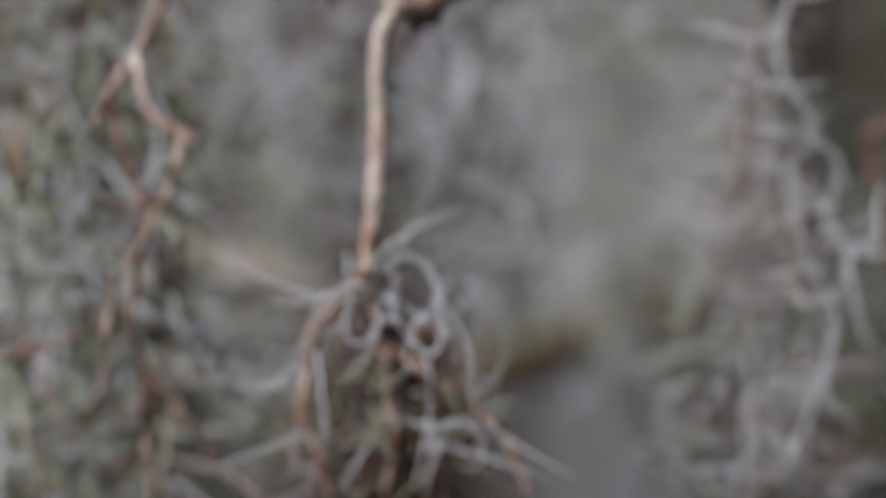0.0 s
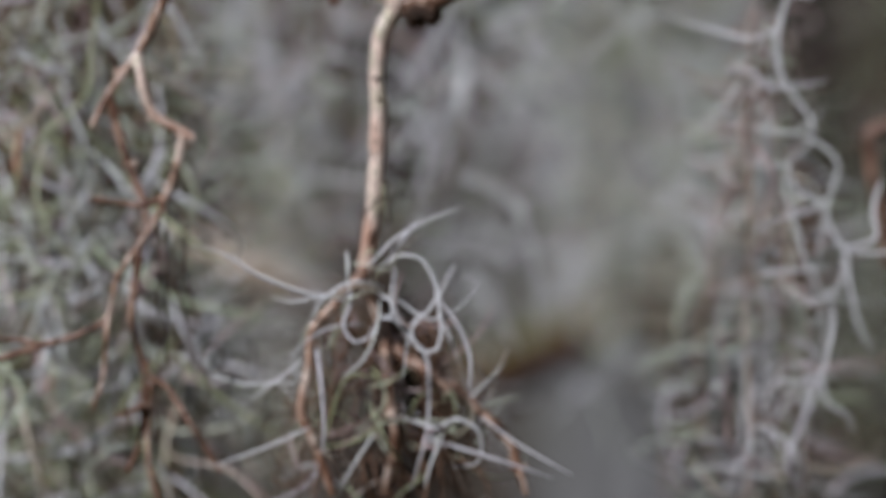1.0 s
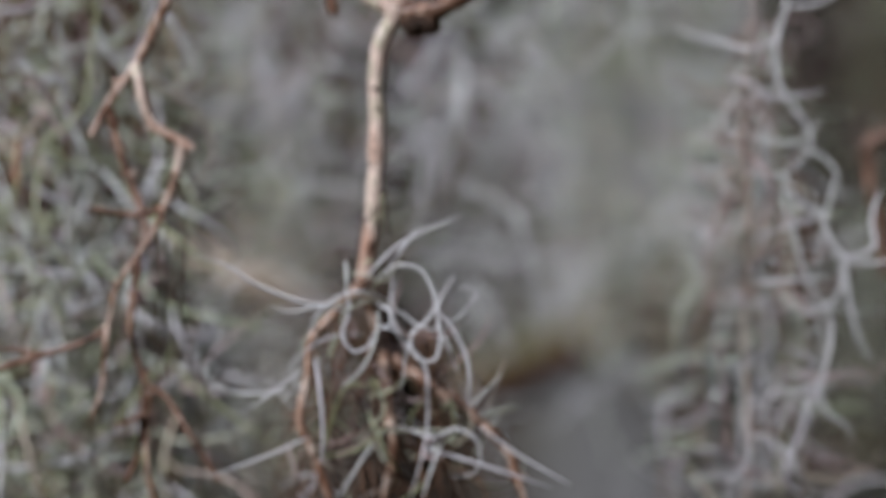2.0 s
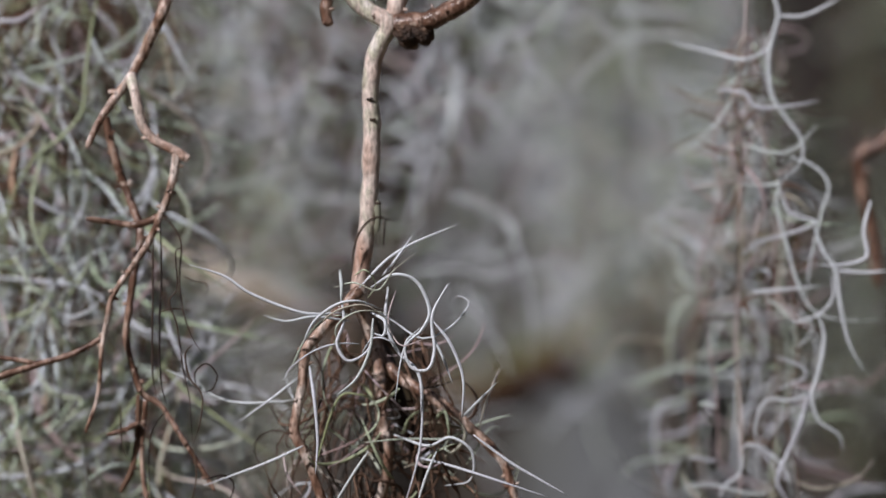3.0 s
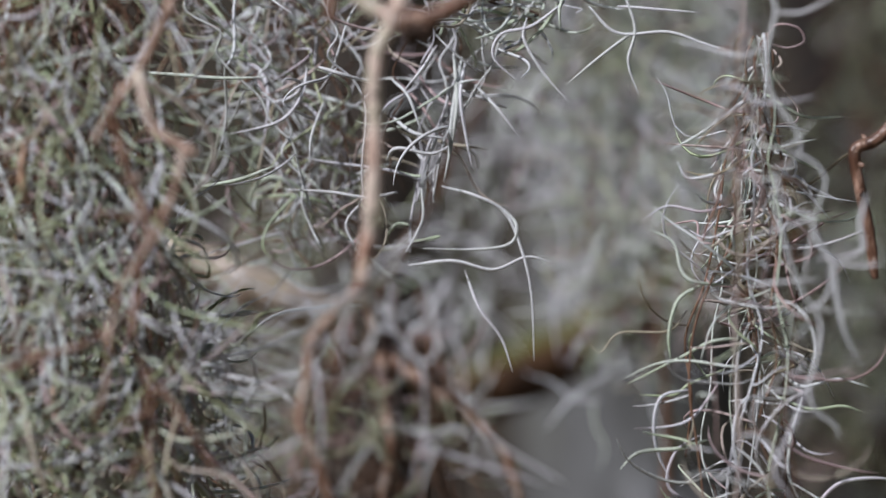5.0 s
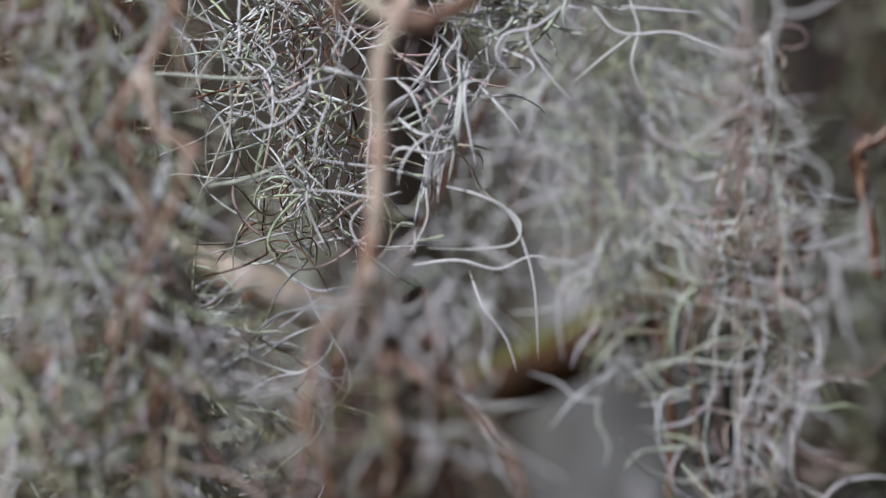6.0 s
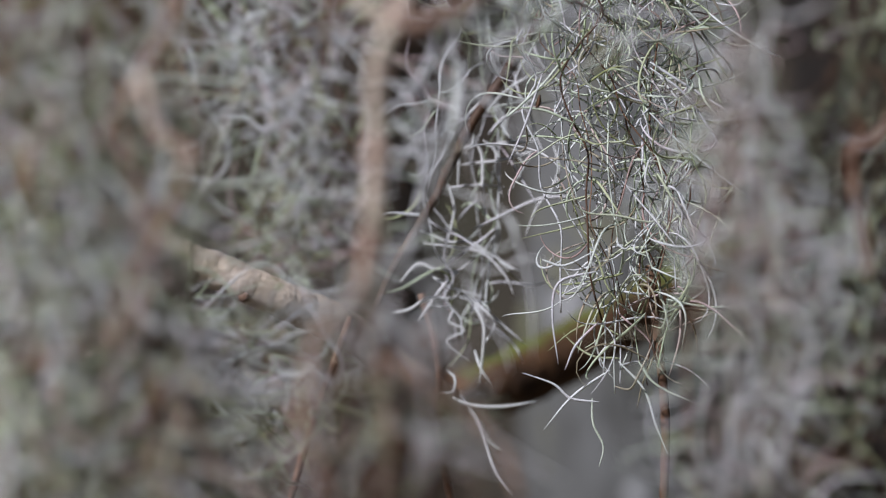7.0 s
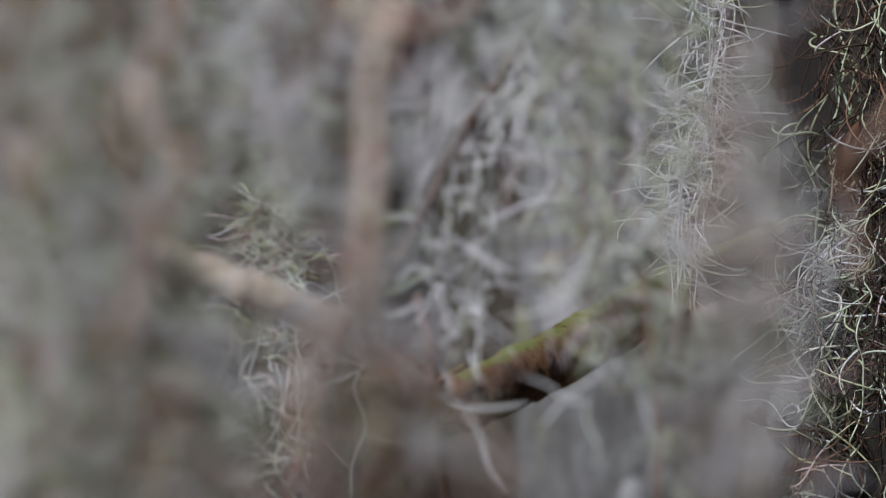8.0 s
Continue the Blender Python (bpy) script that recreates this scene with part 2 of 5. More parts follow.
def moss(label, axis, half, strands, leaves, seed, mats=(MOSS,), deep=0.03, length=(0.025, 0.05), thick=0.00065, turn=(0.4, 2.4), sideways=1.0, single=0,
         core=DEAD, group="hanging moss", stem_r=0.0005, ends=0.25, dark=0.35, low=1.0, name="hanging_moss", droop=0.15, n=10, sides=5):
    """A hanging clump: wiry strands down an axis, each with thread-like leaves at its nodes. single: how many leaves are parts of their own."""
    rng = np.random.default_rng(seed)
    ax = glide(axis, 8)
    top = ax[0]
    t = thing(name, top, label, "moss", group)
    z = np.linspace(0, 1, len(ax))
    wide = np.interp(z, np.linspace(0, 1, len(half)), half)
    rest, count = [], 0
    per = leaves // strands
    order = []
    for k in range(strands):
        while True:
            a, b = rng.uniform(-1, 1, 2)
            if a * a + b * b < 1:
                break
        order.append((b, a))
    order.sort()
    for b, a in order:
        stop = 1 - ends * rng.random() ** 1.5
        m = int(11 * stop) + 4
        s = np.linspace(0, stop, m)
        p = np.stack([np.interp(s, z, ax[:, i]) for i in range(3)], 1)
        w = np.interp(s, z, wide)
        wig = np.cumsum(rng.normal(size=(m, 2)), 0) * 0.24
        wig -= np.linspace(0, 1, m)[:, None] * wig[-1] * 0.6
        p[:, 0] += w * (a + wig[:, 0]) + rng.normal(size=m) * 0.0014
        p[:, 1] += deep * b + w * wig[:, 1] * 0.6
        p = glide(p, 4)
        m = len(p)
        stem = part("strand", mesh_of("strand", shift([sweep(p, np.full(m, stem_r) * rng.uniform(0.7, 1.3), 5)], top), core if rng.random() < dark else mats[0]), t)
        mine = []
        for _ in range(per):
            f = (m - 1.001) * rng.random() ** low
            i = int(f)
            q = p[i] + (p[i + 1] - p[i]) * (f - i)
            az = rng.uniform(0, 2 * np.pi)
            h = np.array([np.cos(az) * sideways, np.sin(az), rng.normal() * 0.6 - droop])
            pc = thread(curl_path(rng, q, h, rng.uniform(*length), rng.uniform(*turn), n), thick * rng.uniform(0.75, 1.25), sides)
            mat = mats[rng.integers(len(mats))]
            if count < single:
                part("tendril", mesh_of("tendril", shift([pc], top), mat), stem)
                count += 1
            else:
                mine.append((pc, mat))
        rest.extend(mine)
    for mat in dict.fromkeys(mats):
        pcs = [pc for pc, mm in rest if mm is mat]
        if pcs:
            tagged(part("moss_filling", mesh_of("moss_filling", shift(pcs, top), mat), t), kind="stuff")
    return t


# ---- ground and distance ----
def ground():
    bm = bmesh.new()
    bmesh.ops.create_grid(bm, x_segments=60, y_segments=60, size=150)
    for v in bm.verts:
        d = v.co.length
        v.co.z = noise.noise(v.co * 0.15) * 0.25 * min(1, d / 10) - 0.02
    me = bpy.data.meshes.new("ground")
    bm.to_mesh(me)
    bm.free()
    me.materials.append(LITTER)
    tagged(new("ground", me), "brown leaf-litter forest floor with low green growth", "ground", kind="structure")


def backdrop():
    bm = bmesh.new()
    cols, rows = 64, 10
    grid = []
    for i in range(cols):
        a = 2 * math.pi * i / cols
        grid.append([bm.verts.new((26 * math.cos(a), 26 * math.sin(a), -0.5 + 9 * j / rows + (noise.noise((i * 0.7, j, 3)) * 1.5 if j == rows else 0))) for j in range(rows + 1)])
    for i in range(cols):
        for j in range(rows):
            bm.faces.new((grid[i][j], grid[(i + 1) % cols][j], grid[(i + 1) % cols][j + 1], grid[i][j + 1]))
    me = bpy.data.meshes.new("backdrop")
    bm.to_mesh(me)
    bm.free()
    me.materials.append(WOODS)
    tagged(new("backdrop", me), "dim grey-green wall of distant woods", "woods", kind="structure")


def trunk(name, x, y, r, top, mat, label, seed, lean=(0, 0)):
    rng = np.random.default_rng(seed)
    t = thing(name, (x, y, 0), label, "tree")
    z = np.linspace(-0.1, top, 60)
    flare = 1 + 0.9 * np.exp(-np.maximum(z, 0) / 0.25)
    path = np.stack([lean[0] * z / top + 0.012 * np.sin(z * 1.3 + seed), lean[1] * z / top + 0.02 * np.cos(z * 1.1), z], 1)
    v, q, c = sweep(path, r * flare * (1 - 0.3 * np.maximum(z, 0) / top), 36)
    ring = np.repeat(np.arange(len(z)), 36)
    mid = path[ring]
    out = v - mid
    bump = np.array([noise.noise((p[0] * 14, p[1] * 14, p[2] * 3 + seed)) for p in v])
    v = mid + out * (1 + 0.07 * bump)[:, None]
    part("trunk", mesh_of("trunk", [(v, q, c)], mat), t)
    return t


def crusts(name, tree, seed, r, top, count, size, tall, mats, zone):
    """Flat crusts on the bark all round a trunk: lichen rosettes or bark plates."""
    rng = np.random.default_rng(seed + 60)
    for _ in range(count):
        z, a, big = rng.uniform(*zone), rng.uniform(0, 2 * math.pi), rng.uniform(*size)
        out, side = np.array([math.cos(a), math.sin(a), 0]), np.array([-math.sin(a), math.cos(a), 0])
        axis = np.array([0.012 * math.sin(z * 1.3 + seed), 0.02 * math.cos(z * 1.1), 0])
        girth = r * (1 - 0.3 * z / top) * 1.015
        rings, spokes = 4, 11
        lobes = rng.uniform(0.7, 1.25, spokes)
        verts, faces = [], []
        for i in range(rings + 1):
            for k in range(spokes):
                f, b = i / rings, 2 * math.pi * k / spokes
                u, w = big * f * lobes[k] * math.cos(b), tall * big * f * lobes[k] * math.sin(b)
                lift = 0.005 * (1 - f * f) - 0.012 * f ** 4
                c, sn = math.cos(u / girth), math.sin(u / girth)
                verts.append(axis + (out * c + side * sn) * (girth + lift) + (0, 0, z + w))
        for i in range(rings):
            for k in range(spokes):
                n = (k + 1) % spokes
                faces.append([i * spokes + k, i * spokes + n, (i + 1) * spokes + n, (i + 1) * spokes + k])
        me = bpy.data.meshes.new(name)
        me.from_pydata([tuple(v) for v in verts], [], faces)
        me.materials.append(mats[rng.integers(len(mats))])
        me.polygons.foreach_set("use_smooth", [True] * len(me.polygons))
        part(name, me, tree)


ground()
backdrop()
lichen_tree = trunk("lichen_tree", 0.1895, 4.7, 0.115, 5.5, TRUNK_PALE, "pale grey lichen-covered tree trunk, out in brighter light", 3)
crusts("lichen", lichen_tree, 3, 0.115, 5.5, 46, (0.012, 0.035), 1.5, (LICHEN, LICHEN, LICHEN_OLIVE), (1.25, 1.95))
moss_tree = trunk("mossy_tree", 0.418, 3.885, 0.178, 5.0, TRUNK_PAINTED_SHADE, "tree trunk with shade painted into its near-black bark, hung with grey moss", 5)
crusts("bark_plate", moss_tree, 5, 0.178, 5.0, 70, (0.010, 0.022), 3.0, (TRUNK_PAINTED_SHADE,), (1.1, 2.1))
for i, (x, y, r) in enumerate(((-0.75, 8.5, 0.12), (-0.15, 9.5, 0.16), (-1.4, 11, 0.2), (1.3, 10.5, 0.18), (2.6, 9, 0.15), (0.35, 13, 0.2))):
    far = trunk("tree", x, y, r, 6, TRUNK_GREY, "distant grey-brown tree trunk in the woods", 20 + i)
    crusts("bark_plate", far, 20 + i, r, 6, 24, (0.012, 0.03), 3.0, (TRUNK_GREY, TRUNK_PAINTED_SHADE), (1.0, 2.2))


# ---- the limb of the mossy tree and what grows from it ----
def limb():
    rng = np.random.default_rng(11)
    base = (0.2920, 3.840, 1.6150)
    pcs, path, r = twig_pieces([base, (0.2212, 3.720, 1.5890), (0.1878, 3.620, 1.5782), (0.1462, 3.520, 1.5595), (0.1158, 3.470, 1.5435), (0.0883, 3.430, 1.5293), (0.0612, 3.400, 1.5167), (0.0338, 3.370, 1.5044), (0.0111, 3.350, 1.4947)], 0.0195, 0.0200, rng, steps=6, sides=24, knots=2, swell=0.06)
    lb = thing("mossy_limb", base, "brown rotting limb with green moss along its upper side", "branch")
    part("bark", mesh_of("bark", shift(pcs, base), LIMB), lb)
    end, way = path[-1], unit(path[-1] - path[-4])
    for _ in range(9):
        off = rng.normal(size=3) * 0.009
        a = end + off - way * 0.012
        b = end + off * 0.9 + way * rng.uniform(0.006, 0.024)
        part("splinter", mesh_of("splinter", shift([sweep([a, a * 0.5 + b * 0.5 + rng.normal(size=3) * 0.001, b], [0.0046, 0.0036, 0.0012], 7, 0.12, rng)], base), LIMB), lb)
    pcs, path, r = twig_pieces([(0.0069, 3.360, 1.4924), (-0.0172, 3.220, 1.5097), (-0.0306, 3.058, 1.5280), (-0.0567, 2.958, 1.5512), (-0.0860, 2.919, 1.5662), (-0.1156, 2.908, 1.5790), (-0.1388, 2.908, 1.5893), (-0.1587, 2.908, 1.5963), (-0.2000, 2.930, 1.6212)], 0.0112, 0.0108, rng, steps=6, sides=16, knots=3)
    br = part("side_branch", mesh_of("side_branch", shift(pcs, base), BARK_PALE), lb, "pale tan side branch with an olive underside")
    knot = sweep([(-0.1168, 2.900, 1.5740), (-0.1157, 2.898, 1.5714), (-0.1148, 2.898, 1.5691)], [0.0025, 0.003, 0.0014], 9, 0.12, rng)
    part("knot", mesh_of("knot", shift([knot], base), DEAD), br)


limb()


def overhead_limb():
    rng = np.random.default_rng(12)
    base = (0.36, 3.5, 2.4)
    pcs, path, r = twig_pieces([base, (0.3, 3.1, 2.3), (0.2, 2.7, 2.22), (0.1, 2.4, 2.15), (-0.02, 2.1, 2.0), (-0.05, 2.1, 1.78)], 0.02, 0.005, rng, steps=8, sides=18)
    ob = thing("overhead_limb", base, "grey-brown limb overhead from which twigs and moss hang", "branch")
    part("bark", mesh_of("bark", shift(pcs, base), TRUNK_PAINTED_SHADE), ob)


overhead_limb()


# ---- twigs ----

main = twig("forked_twig", [(-0.0706, 2.080, 1.7465), (-0.0456, 2.055, 1.7153), (-0.0311, 2.050, 1.6995), (-0.0215, 2.048, 1.6926), (-0.0265, 2.050, 1.6814), (-0.0286, 2.050, 1.6666), (-0.0279, 2.050, 1.6528), (-0.0284, 2.050, 1.6345), (-0.0293, 2.050, 1.6208), (-0.0307, 2.050, 1.6048), (-0.0329, 2.050, 1.5888), (-0.0329, 2.050, 1.5774)],
            0.0036, 0.0033, BARK, "tan weathered twig hanging down and forking, with bud scars", 31, bud_count=5, knots=9)
shoot(main, [(-0.0329, 2.045, 1.5854), (-0.0408, 2.042, 1.5770), (-0.0506, 2.042, 1.5665), (-0.0545, 2.042, 1.5610), (-0.0561, 2.042, 1.5455), (-0.0590, 2.042, 1.5291), (-0.0538, 2.042, 1.5171), (-0.0460, 2.042, 1.4954)], 0.0024, 0.0018, BARK_MID)
shoot(main, [(-0.0319, 2.055, 1.5796), (-0.0276, 2.058, 1.5635), (-0.0248, 2.055, 1.5498), (-0.0240, 2.052, 1.5338), (-0.0211, 2.052, 1.5189), (-0.0257, 2.055, 1.4947)], 0.0023, 0.0020, BARK_MID)
shoot(main, [(-0.0313, 2.060, 1.5772), (-0.0216, 2.060, 1.5543), (-0.0055, 2.052, 1.5430), (0.0059, 2.050, 1.5350), (0.0197, 2.048, 1.5221), (0.0258, 2.048, 1.5138), (0.0315, 2.048, 1.4951)], 0.0025, 0.0016, BARK_MID)
# Core twig coloured near black to stand in for the shadow inside the fork.
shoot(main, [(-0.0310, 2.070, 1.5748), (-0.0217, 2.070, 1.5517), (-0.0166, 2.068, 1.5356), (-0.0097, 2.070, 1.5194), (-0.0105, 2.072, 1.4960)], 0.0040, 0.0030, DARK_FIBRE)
shoot(main, [(-0.0220, 2.050, 1.6917), (-0.0142, 2.048, 1.6930), (-0.0050, 2.046, 1.6938), (0.0025, 2.045, 1.6974), (0.0123, 2.040, 1.7031), (0.0310, 2.040, 1.7254)], 0.0042, 0.0030, BARK_RED)
shoot(main, [(-0.0193, 2.055, 1.6943), (-0.0183, 2.052, 1.6996), (-0.0156, 2.055, 1.7080), (-0.0147, 2.060, 1.7221)], 0.0036, 0.0030, BARK)
shoot(main, [(-0.0430, 2.050, 1.7146), (-0.0458, 2.050, 1.7043), (-0.0467, 2.050, 1.6981), (-0.0453, 2.050, 1.6917)], 0.0024, 0.0022, BARK_RED)
krng = np.random.default_rng(4)
lumps = [sweep([(-0.0183, 2.050, 1.6931), (-0.0165, 2.048, 1.6916), (-0.0137, 2.047, 1.6902), (-0.0110, 2.048, 1.6894), (-0.0092, 2.050, 1.6885)], [0.0020, 0.0044, 0.0054, 0.0046, 0.0020], 16, 0.10, krng),
         sweep([(-0.0114, 2.049, 1.6949), (-0.0096, 2.047, 1.6921), (-0.0078, 2.047, 1.6893), (-0.0064, 2.048, 1.6866), (-0.0062, 2.050, 1.6844)], [0.0022, 0.0042, 0.0046, 0.0034, 0.0012], 16, 0.10, krng),
         sweep([(-0.0142, 2.050, 1.6894), (-0.0128, 2.049, 1.6871), (-0.0110, 2.049, 1.6848), (-0.0098, 2.050, 1.6833)], [0.0026, 0.0036, 0.0028, 0.0010], 14, 0.12, krng)]
part("knot", mesh_of("knot", shift(lumps, main.location), KNOT), main, "craggy swollen brown knot, darkened to paint the shade under the fork")


def scars(owner, *spots):
    """Dark sunken leaf scars on the bark."""
    for x, y, z in spots:
        y += 0.0005
        pc = sweep([(x - 0.0014, y, z), (x - 0.0006, y - 0.0003, z + 0.0001), (x + 0.0006, y - 0.0003, z), (x + 0.0013, y, z - 0.0001)], [0.0003, 0.0006, 0.0006, 0.0003], 8, 0.1, np.random.default_rng(9))
        part("scar", mesh_of("scar", shift([pc], owner.location), DARK_FIBRE), owner)


streak = sweep([(-0.0254, 2.0478, 1.6216), (-0.0257, 2.0474, 1.6183), (-0.0256, 2.0474, 1.6141), (-0.0260, 2.0474, 1.6105), (-0.0266, 2.0478, 1.6078)], [0.0003, 0.0011, 0.0009, 0.0012, 0.0003], 9, 0.22, krng)
part("lichen", mesh_of("lichen", shift([streak], main.location), LICHEN_OLIVE), main, "green lichen streak on the bark")
scars(main, (-0.0288, 2.046, 1.6623), (-0.0276, 2.046, 1.6541), (-0.0315, 2.047, 1.6021), (-0.0256, 2.047, 1.6203))

zigzag = twig("zigzag_twig", [(-0.0970, 2.100, 1.7549), (-0.1108, 2.060, 1.7048), (-0.1182, 2.060, 1.6871), (-0.1260, 2.060, 1.6720), (-0.1374, 2.055, 1.6553), (-0.1432, 2.050, 1.6426)], 0.0027, 0.0013, BARK_MID, "reddish-brown zigzag twig with broken side shoots", 32, knots=7)
shoot(zigzag, [(-0.1257, 2.055, 1.6725), (-0.1231, 2.050, 1.6620), (-0.1208, 2.050, 1.6528), (-0.1164, 2.050, 1.6464), (-0.1084, 2.050, 1.6419), (-0.1029, 2.050, 1.6382)], 0.0021, 0.0018, BARK)
shoot(zigzag, [(-0.1066, 2.050, 1.6400), (-0.1084, 2.050, 1.6300), (-0.1103, 2.050, 1.6231), (-0.1135, 2.050, 1.6153), (-0.1194, 2.050, 1.6025), (-0.1318, 2.050, 1.5847), (-0.1350, 2.050, 1.5728), (-0.1373, 2.050, 1.5591), (-0.1386, 2.050, 1.5430), (-0.1437, 2.050, 1.5277)], 0.0018, 0.0007, BARK_MID)
shoot(zigzag, [(-0.1136, 2.052, 1.6153), (-0.1226, 2.050, 1.6117), (-0.1325, 2.050, 1.6126), (-0.1429, 2.045, 1.6141)], 0.0014, 0.0012, BARK_RED)
shoot(zigzag, [(-0.1368, 2.070, 1.6557), (-0.1337, 2.070, 1.6418), (-0.1284, 2.070, 1.6256), (-0.1226, 2.065, 1.6094), (-0.1244, 2.060, 1.5933), (-0.1267, 2.060, 1.5772), (-0.1278, 2.060, 1.5657), (-0.1246, 2.060, 1.5520), (-0.1209, 2.060, 1.5432), (-0.1131, 2.060, 1.5377), (-0.1041, 2.055, 1.5241), (-0.0991, 2.055, 1.5165), (-0.0915, 2.055, 1.5039)], 0.0018, 0.0009, BARK_RED)
shoot(zigzag, [(-0.1365, 2.052, 1.5663), (-0.1485, 2.050, 1.5597), (-0.1633, 2.050, 1.5552), (-0.1823, 2.045, 1.5491)], 0.0011, 0.0014, BARK_RED)
shoot(zigzag, [(-0.1622, 2.050, 1.5552), (-0.1707, 2.050, 1.5572), (-0.1837, 2.060, 1.5584)], 0.0009, 0.0009, BARK_RED)
shoot(zigzag, [(-0.1228, 2.060, 1.5428), (-0.1234, 2.060, 1.5244), (-0.1255, 2.060, 1.5129), (-0.1301, 2.060, 1.5032)], 0.0010, 0.0012, DEAD)
shoot(zigzag, [(-0.1226, 2.058, 1.5313), (-0.1282, 2.055, 1.5287), (-0.1350, 2.050, 1.5268)], 0.0011, 0.0008, BARK_RED)
shoot(zigzag, [(-0.1200, 2.060, 1.5405), (-0.1214, 2.060, 1.5221), (-0.1205, 2.060, 1.5060), (-0.1170, 2.060, 1.4922)], 0.0011, 0.0009, BARK_RED)

shoot(zigzag, [(-0.1081, 2.050, 1.6421), (-0.1045, 2.050, 1.6398), (-0.1017, 2.050, 1.6380)], 0.0019, 0.0016, BARK)
shoot(zigzag, [(-0.1277, 2.070, 1.6291), (-0.1258, 2.070, 1.6280), (-0.1242, 2.070, 1.6280)], 0.0015, 0.0012, BARK)

twig("bare_twig", [(0.2187, 2.265, 1.6784), (0.2034, 2.265, 1.6560), (0.1944, 2.265, 1.6478), (0.1860, 2.265, 1.6432), (0.1881, 2.265, 1.6274), (0.1926, 2.265, 1.6070), (0.1954, 2.265, 1.5853)], 0.0030, 0.0024, BARK_RED, "bent reddish-brown twig with a snapped end", 33, bud_count=9, knots=8)
twig("red_twig", [(0.0602, 2.955, 1.7420), (0.0417, 2.955, 1.7117), (0.0333, 2.955, 1.6983), (0.0182, 2.955, 1.6764), (0.0013, 2.955, 1.6444), (-0.0037, 2.955, 1.6326), (-0.0205, 2.955, 1.6040), (-0.0306, 2.955, 1.5872), (-0.0424, 2.955, 1.5603)], 0.0033, 0.0021, LEAF_DARK, "thin red-brown twig tangled in moss", 34, knots=8, bud_count=7)
twig("hanging_twig", [(0.1181, 2.848, 1.5903), (0.1211, 2.843, 1.5612), (0.1241, 2.837, 1.5323), (0.1267, 2.837, 1.4968), (0.1254, 2.837, 1.4517)], 0.0027, 0.0025, DEAD, "dark brown twig hanging straight down below moss", 35, bud_count=1)
twig("hanging_twig", [(-0.0136, 2.997, 1.5728), (-0.0058, 2.997, 1.5456), (-0.0031, 2.997, 1.5184), (-0.0044, 2.997, 1.5013), (0.0051, 2.997, 1.4435)], 0.0020, 0.0023, BARK_RED, "rusty brown twig hanging among moss", 36, bud_count=1)
twig("hanging_twig", [(-0.0548, 2.925, 1.5601), (-0.0664, 2.925, 1.5269), (-0.0781, 2.925, 1.4937), (-0.0907, 2.925, 1.4505)], 0.0020, 0.0022, BARK_RED, "brown twig slanting down behind moss", 37, bud_count=1)
twig("hanging_twig", [(-0.1415, 2.705, 1.5754), (-0.1384, 2.705, 1.5446), (-0.1369, 2.705, 1.5139), (-0.1344, 2.705, 1.4769)], 0.0023, 0.0025, BARK_RED, "brown twig behind the moss curtain", 38, bud_count=1)

# ---- moss, from front to back ----
def locks(t, thick, *nodes, mat=None):
    """One leaf of a clump, drawn through a few nodes."""
    tendril(t, t.location, nodes, thick, mat)


t = moss("dense grey-green curtain of hanging moss behind twigs", [(-0.1698, 2.200, 1.7374), (-0.1703, 2.190, 1.6704), (-0.1660, 2.190, 1.5796), (-0.1530, 2.180, 1.4624)], (0.033, 0.036, 0.044, 0.056), 28, 450, 148, (MOSS, MOSS_GREEN, MOSS_SILVER, MOSS_GREEN, MOSS_WARM), deep=0.05, length=(0.045, 0.10), thick=0.00088, turn=(0.4, 2.6), droop=0.7, sideways=0.66, single=290, dark=0.7, n=13, low=0.48)
locks(t, 0.00100, (-0.1876, 2.144, 1.6983), (-0.1780, 2.144, 1.6988), (-0.1689, 2.144, 1.7050))
locks(t, 0.00110, (-0.1698, 2.177, 1.7084), (-0.1613, 2.177, 1.7023), (-0.1504, 2.177, 1.7008))
locks(t, 0.00090, (-0.1443, 2.127, 1.7071), (-0.1470, 2.127, 1.6905), (-0.1491, 2.127, 1.6738), (-0.1505, 2.127, 1.6596), (-0.1600, 2.127, 1.6482), (-0.1695, 2.127, 1.6411), (-0.1785, 2.127, 1.6264), (-0.1838, 2.127, 1.6074), mat=MOSS_GREEN)
locks(t, 0.00100, (-0.1489, 2.155, 1.6928), (-0.1440, 2.155, 1.6820), (-0.1352, 2.155, 1.6719))
locks(t, 0.00110, (-0.1556, 2.199, 1.6611), (-0.1698, 2.199, 1.6677), (-0.1747, 2.199, 1.6768), (-0.1777, 2.199, 1.6714))
locks(t, 0.00090, (-0.1532, 2.166, 1.6595), (-0.1448, 2.166, 1.6568), (-0.1320, 2.166, 1.6570))
locks(t, 0.00100, (-0.1890, 2.133, 1.6402), (-0.1771, 2.133, 1.6455), (-0.1695, 2.133, 1.6536), (-0.1714, 2.133, 1.6588), (-0.1819, 2.133, 1.6621), mat=MOSS_GREEN)
locks(t, 0.00110, (-0.1756, 2.210, 1.6466), (-0.1638, 2.210, 1.6530), (-0.1460, 2.210, 1.6471))
locks(t, 0.00090, (-0.1804, 2.144, 1.6313), (-0.1751, 2.144, 1.6251), (-0.1637, 2.144, 1.6184), (-0.1560, 2.144, 1.6156))
locks(t, 0.00100, (-0.1579, 2.177, 1.6168), (-0.1599, 2.177, 1.6027), (-0.1540, 2.177, 1.5857), (-0.1448, 2.177, 1.5674))
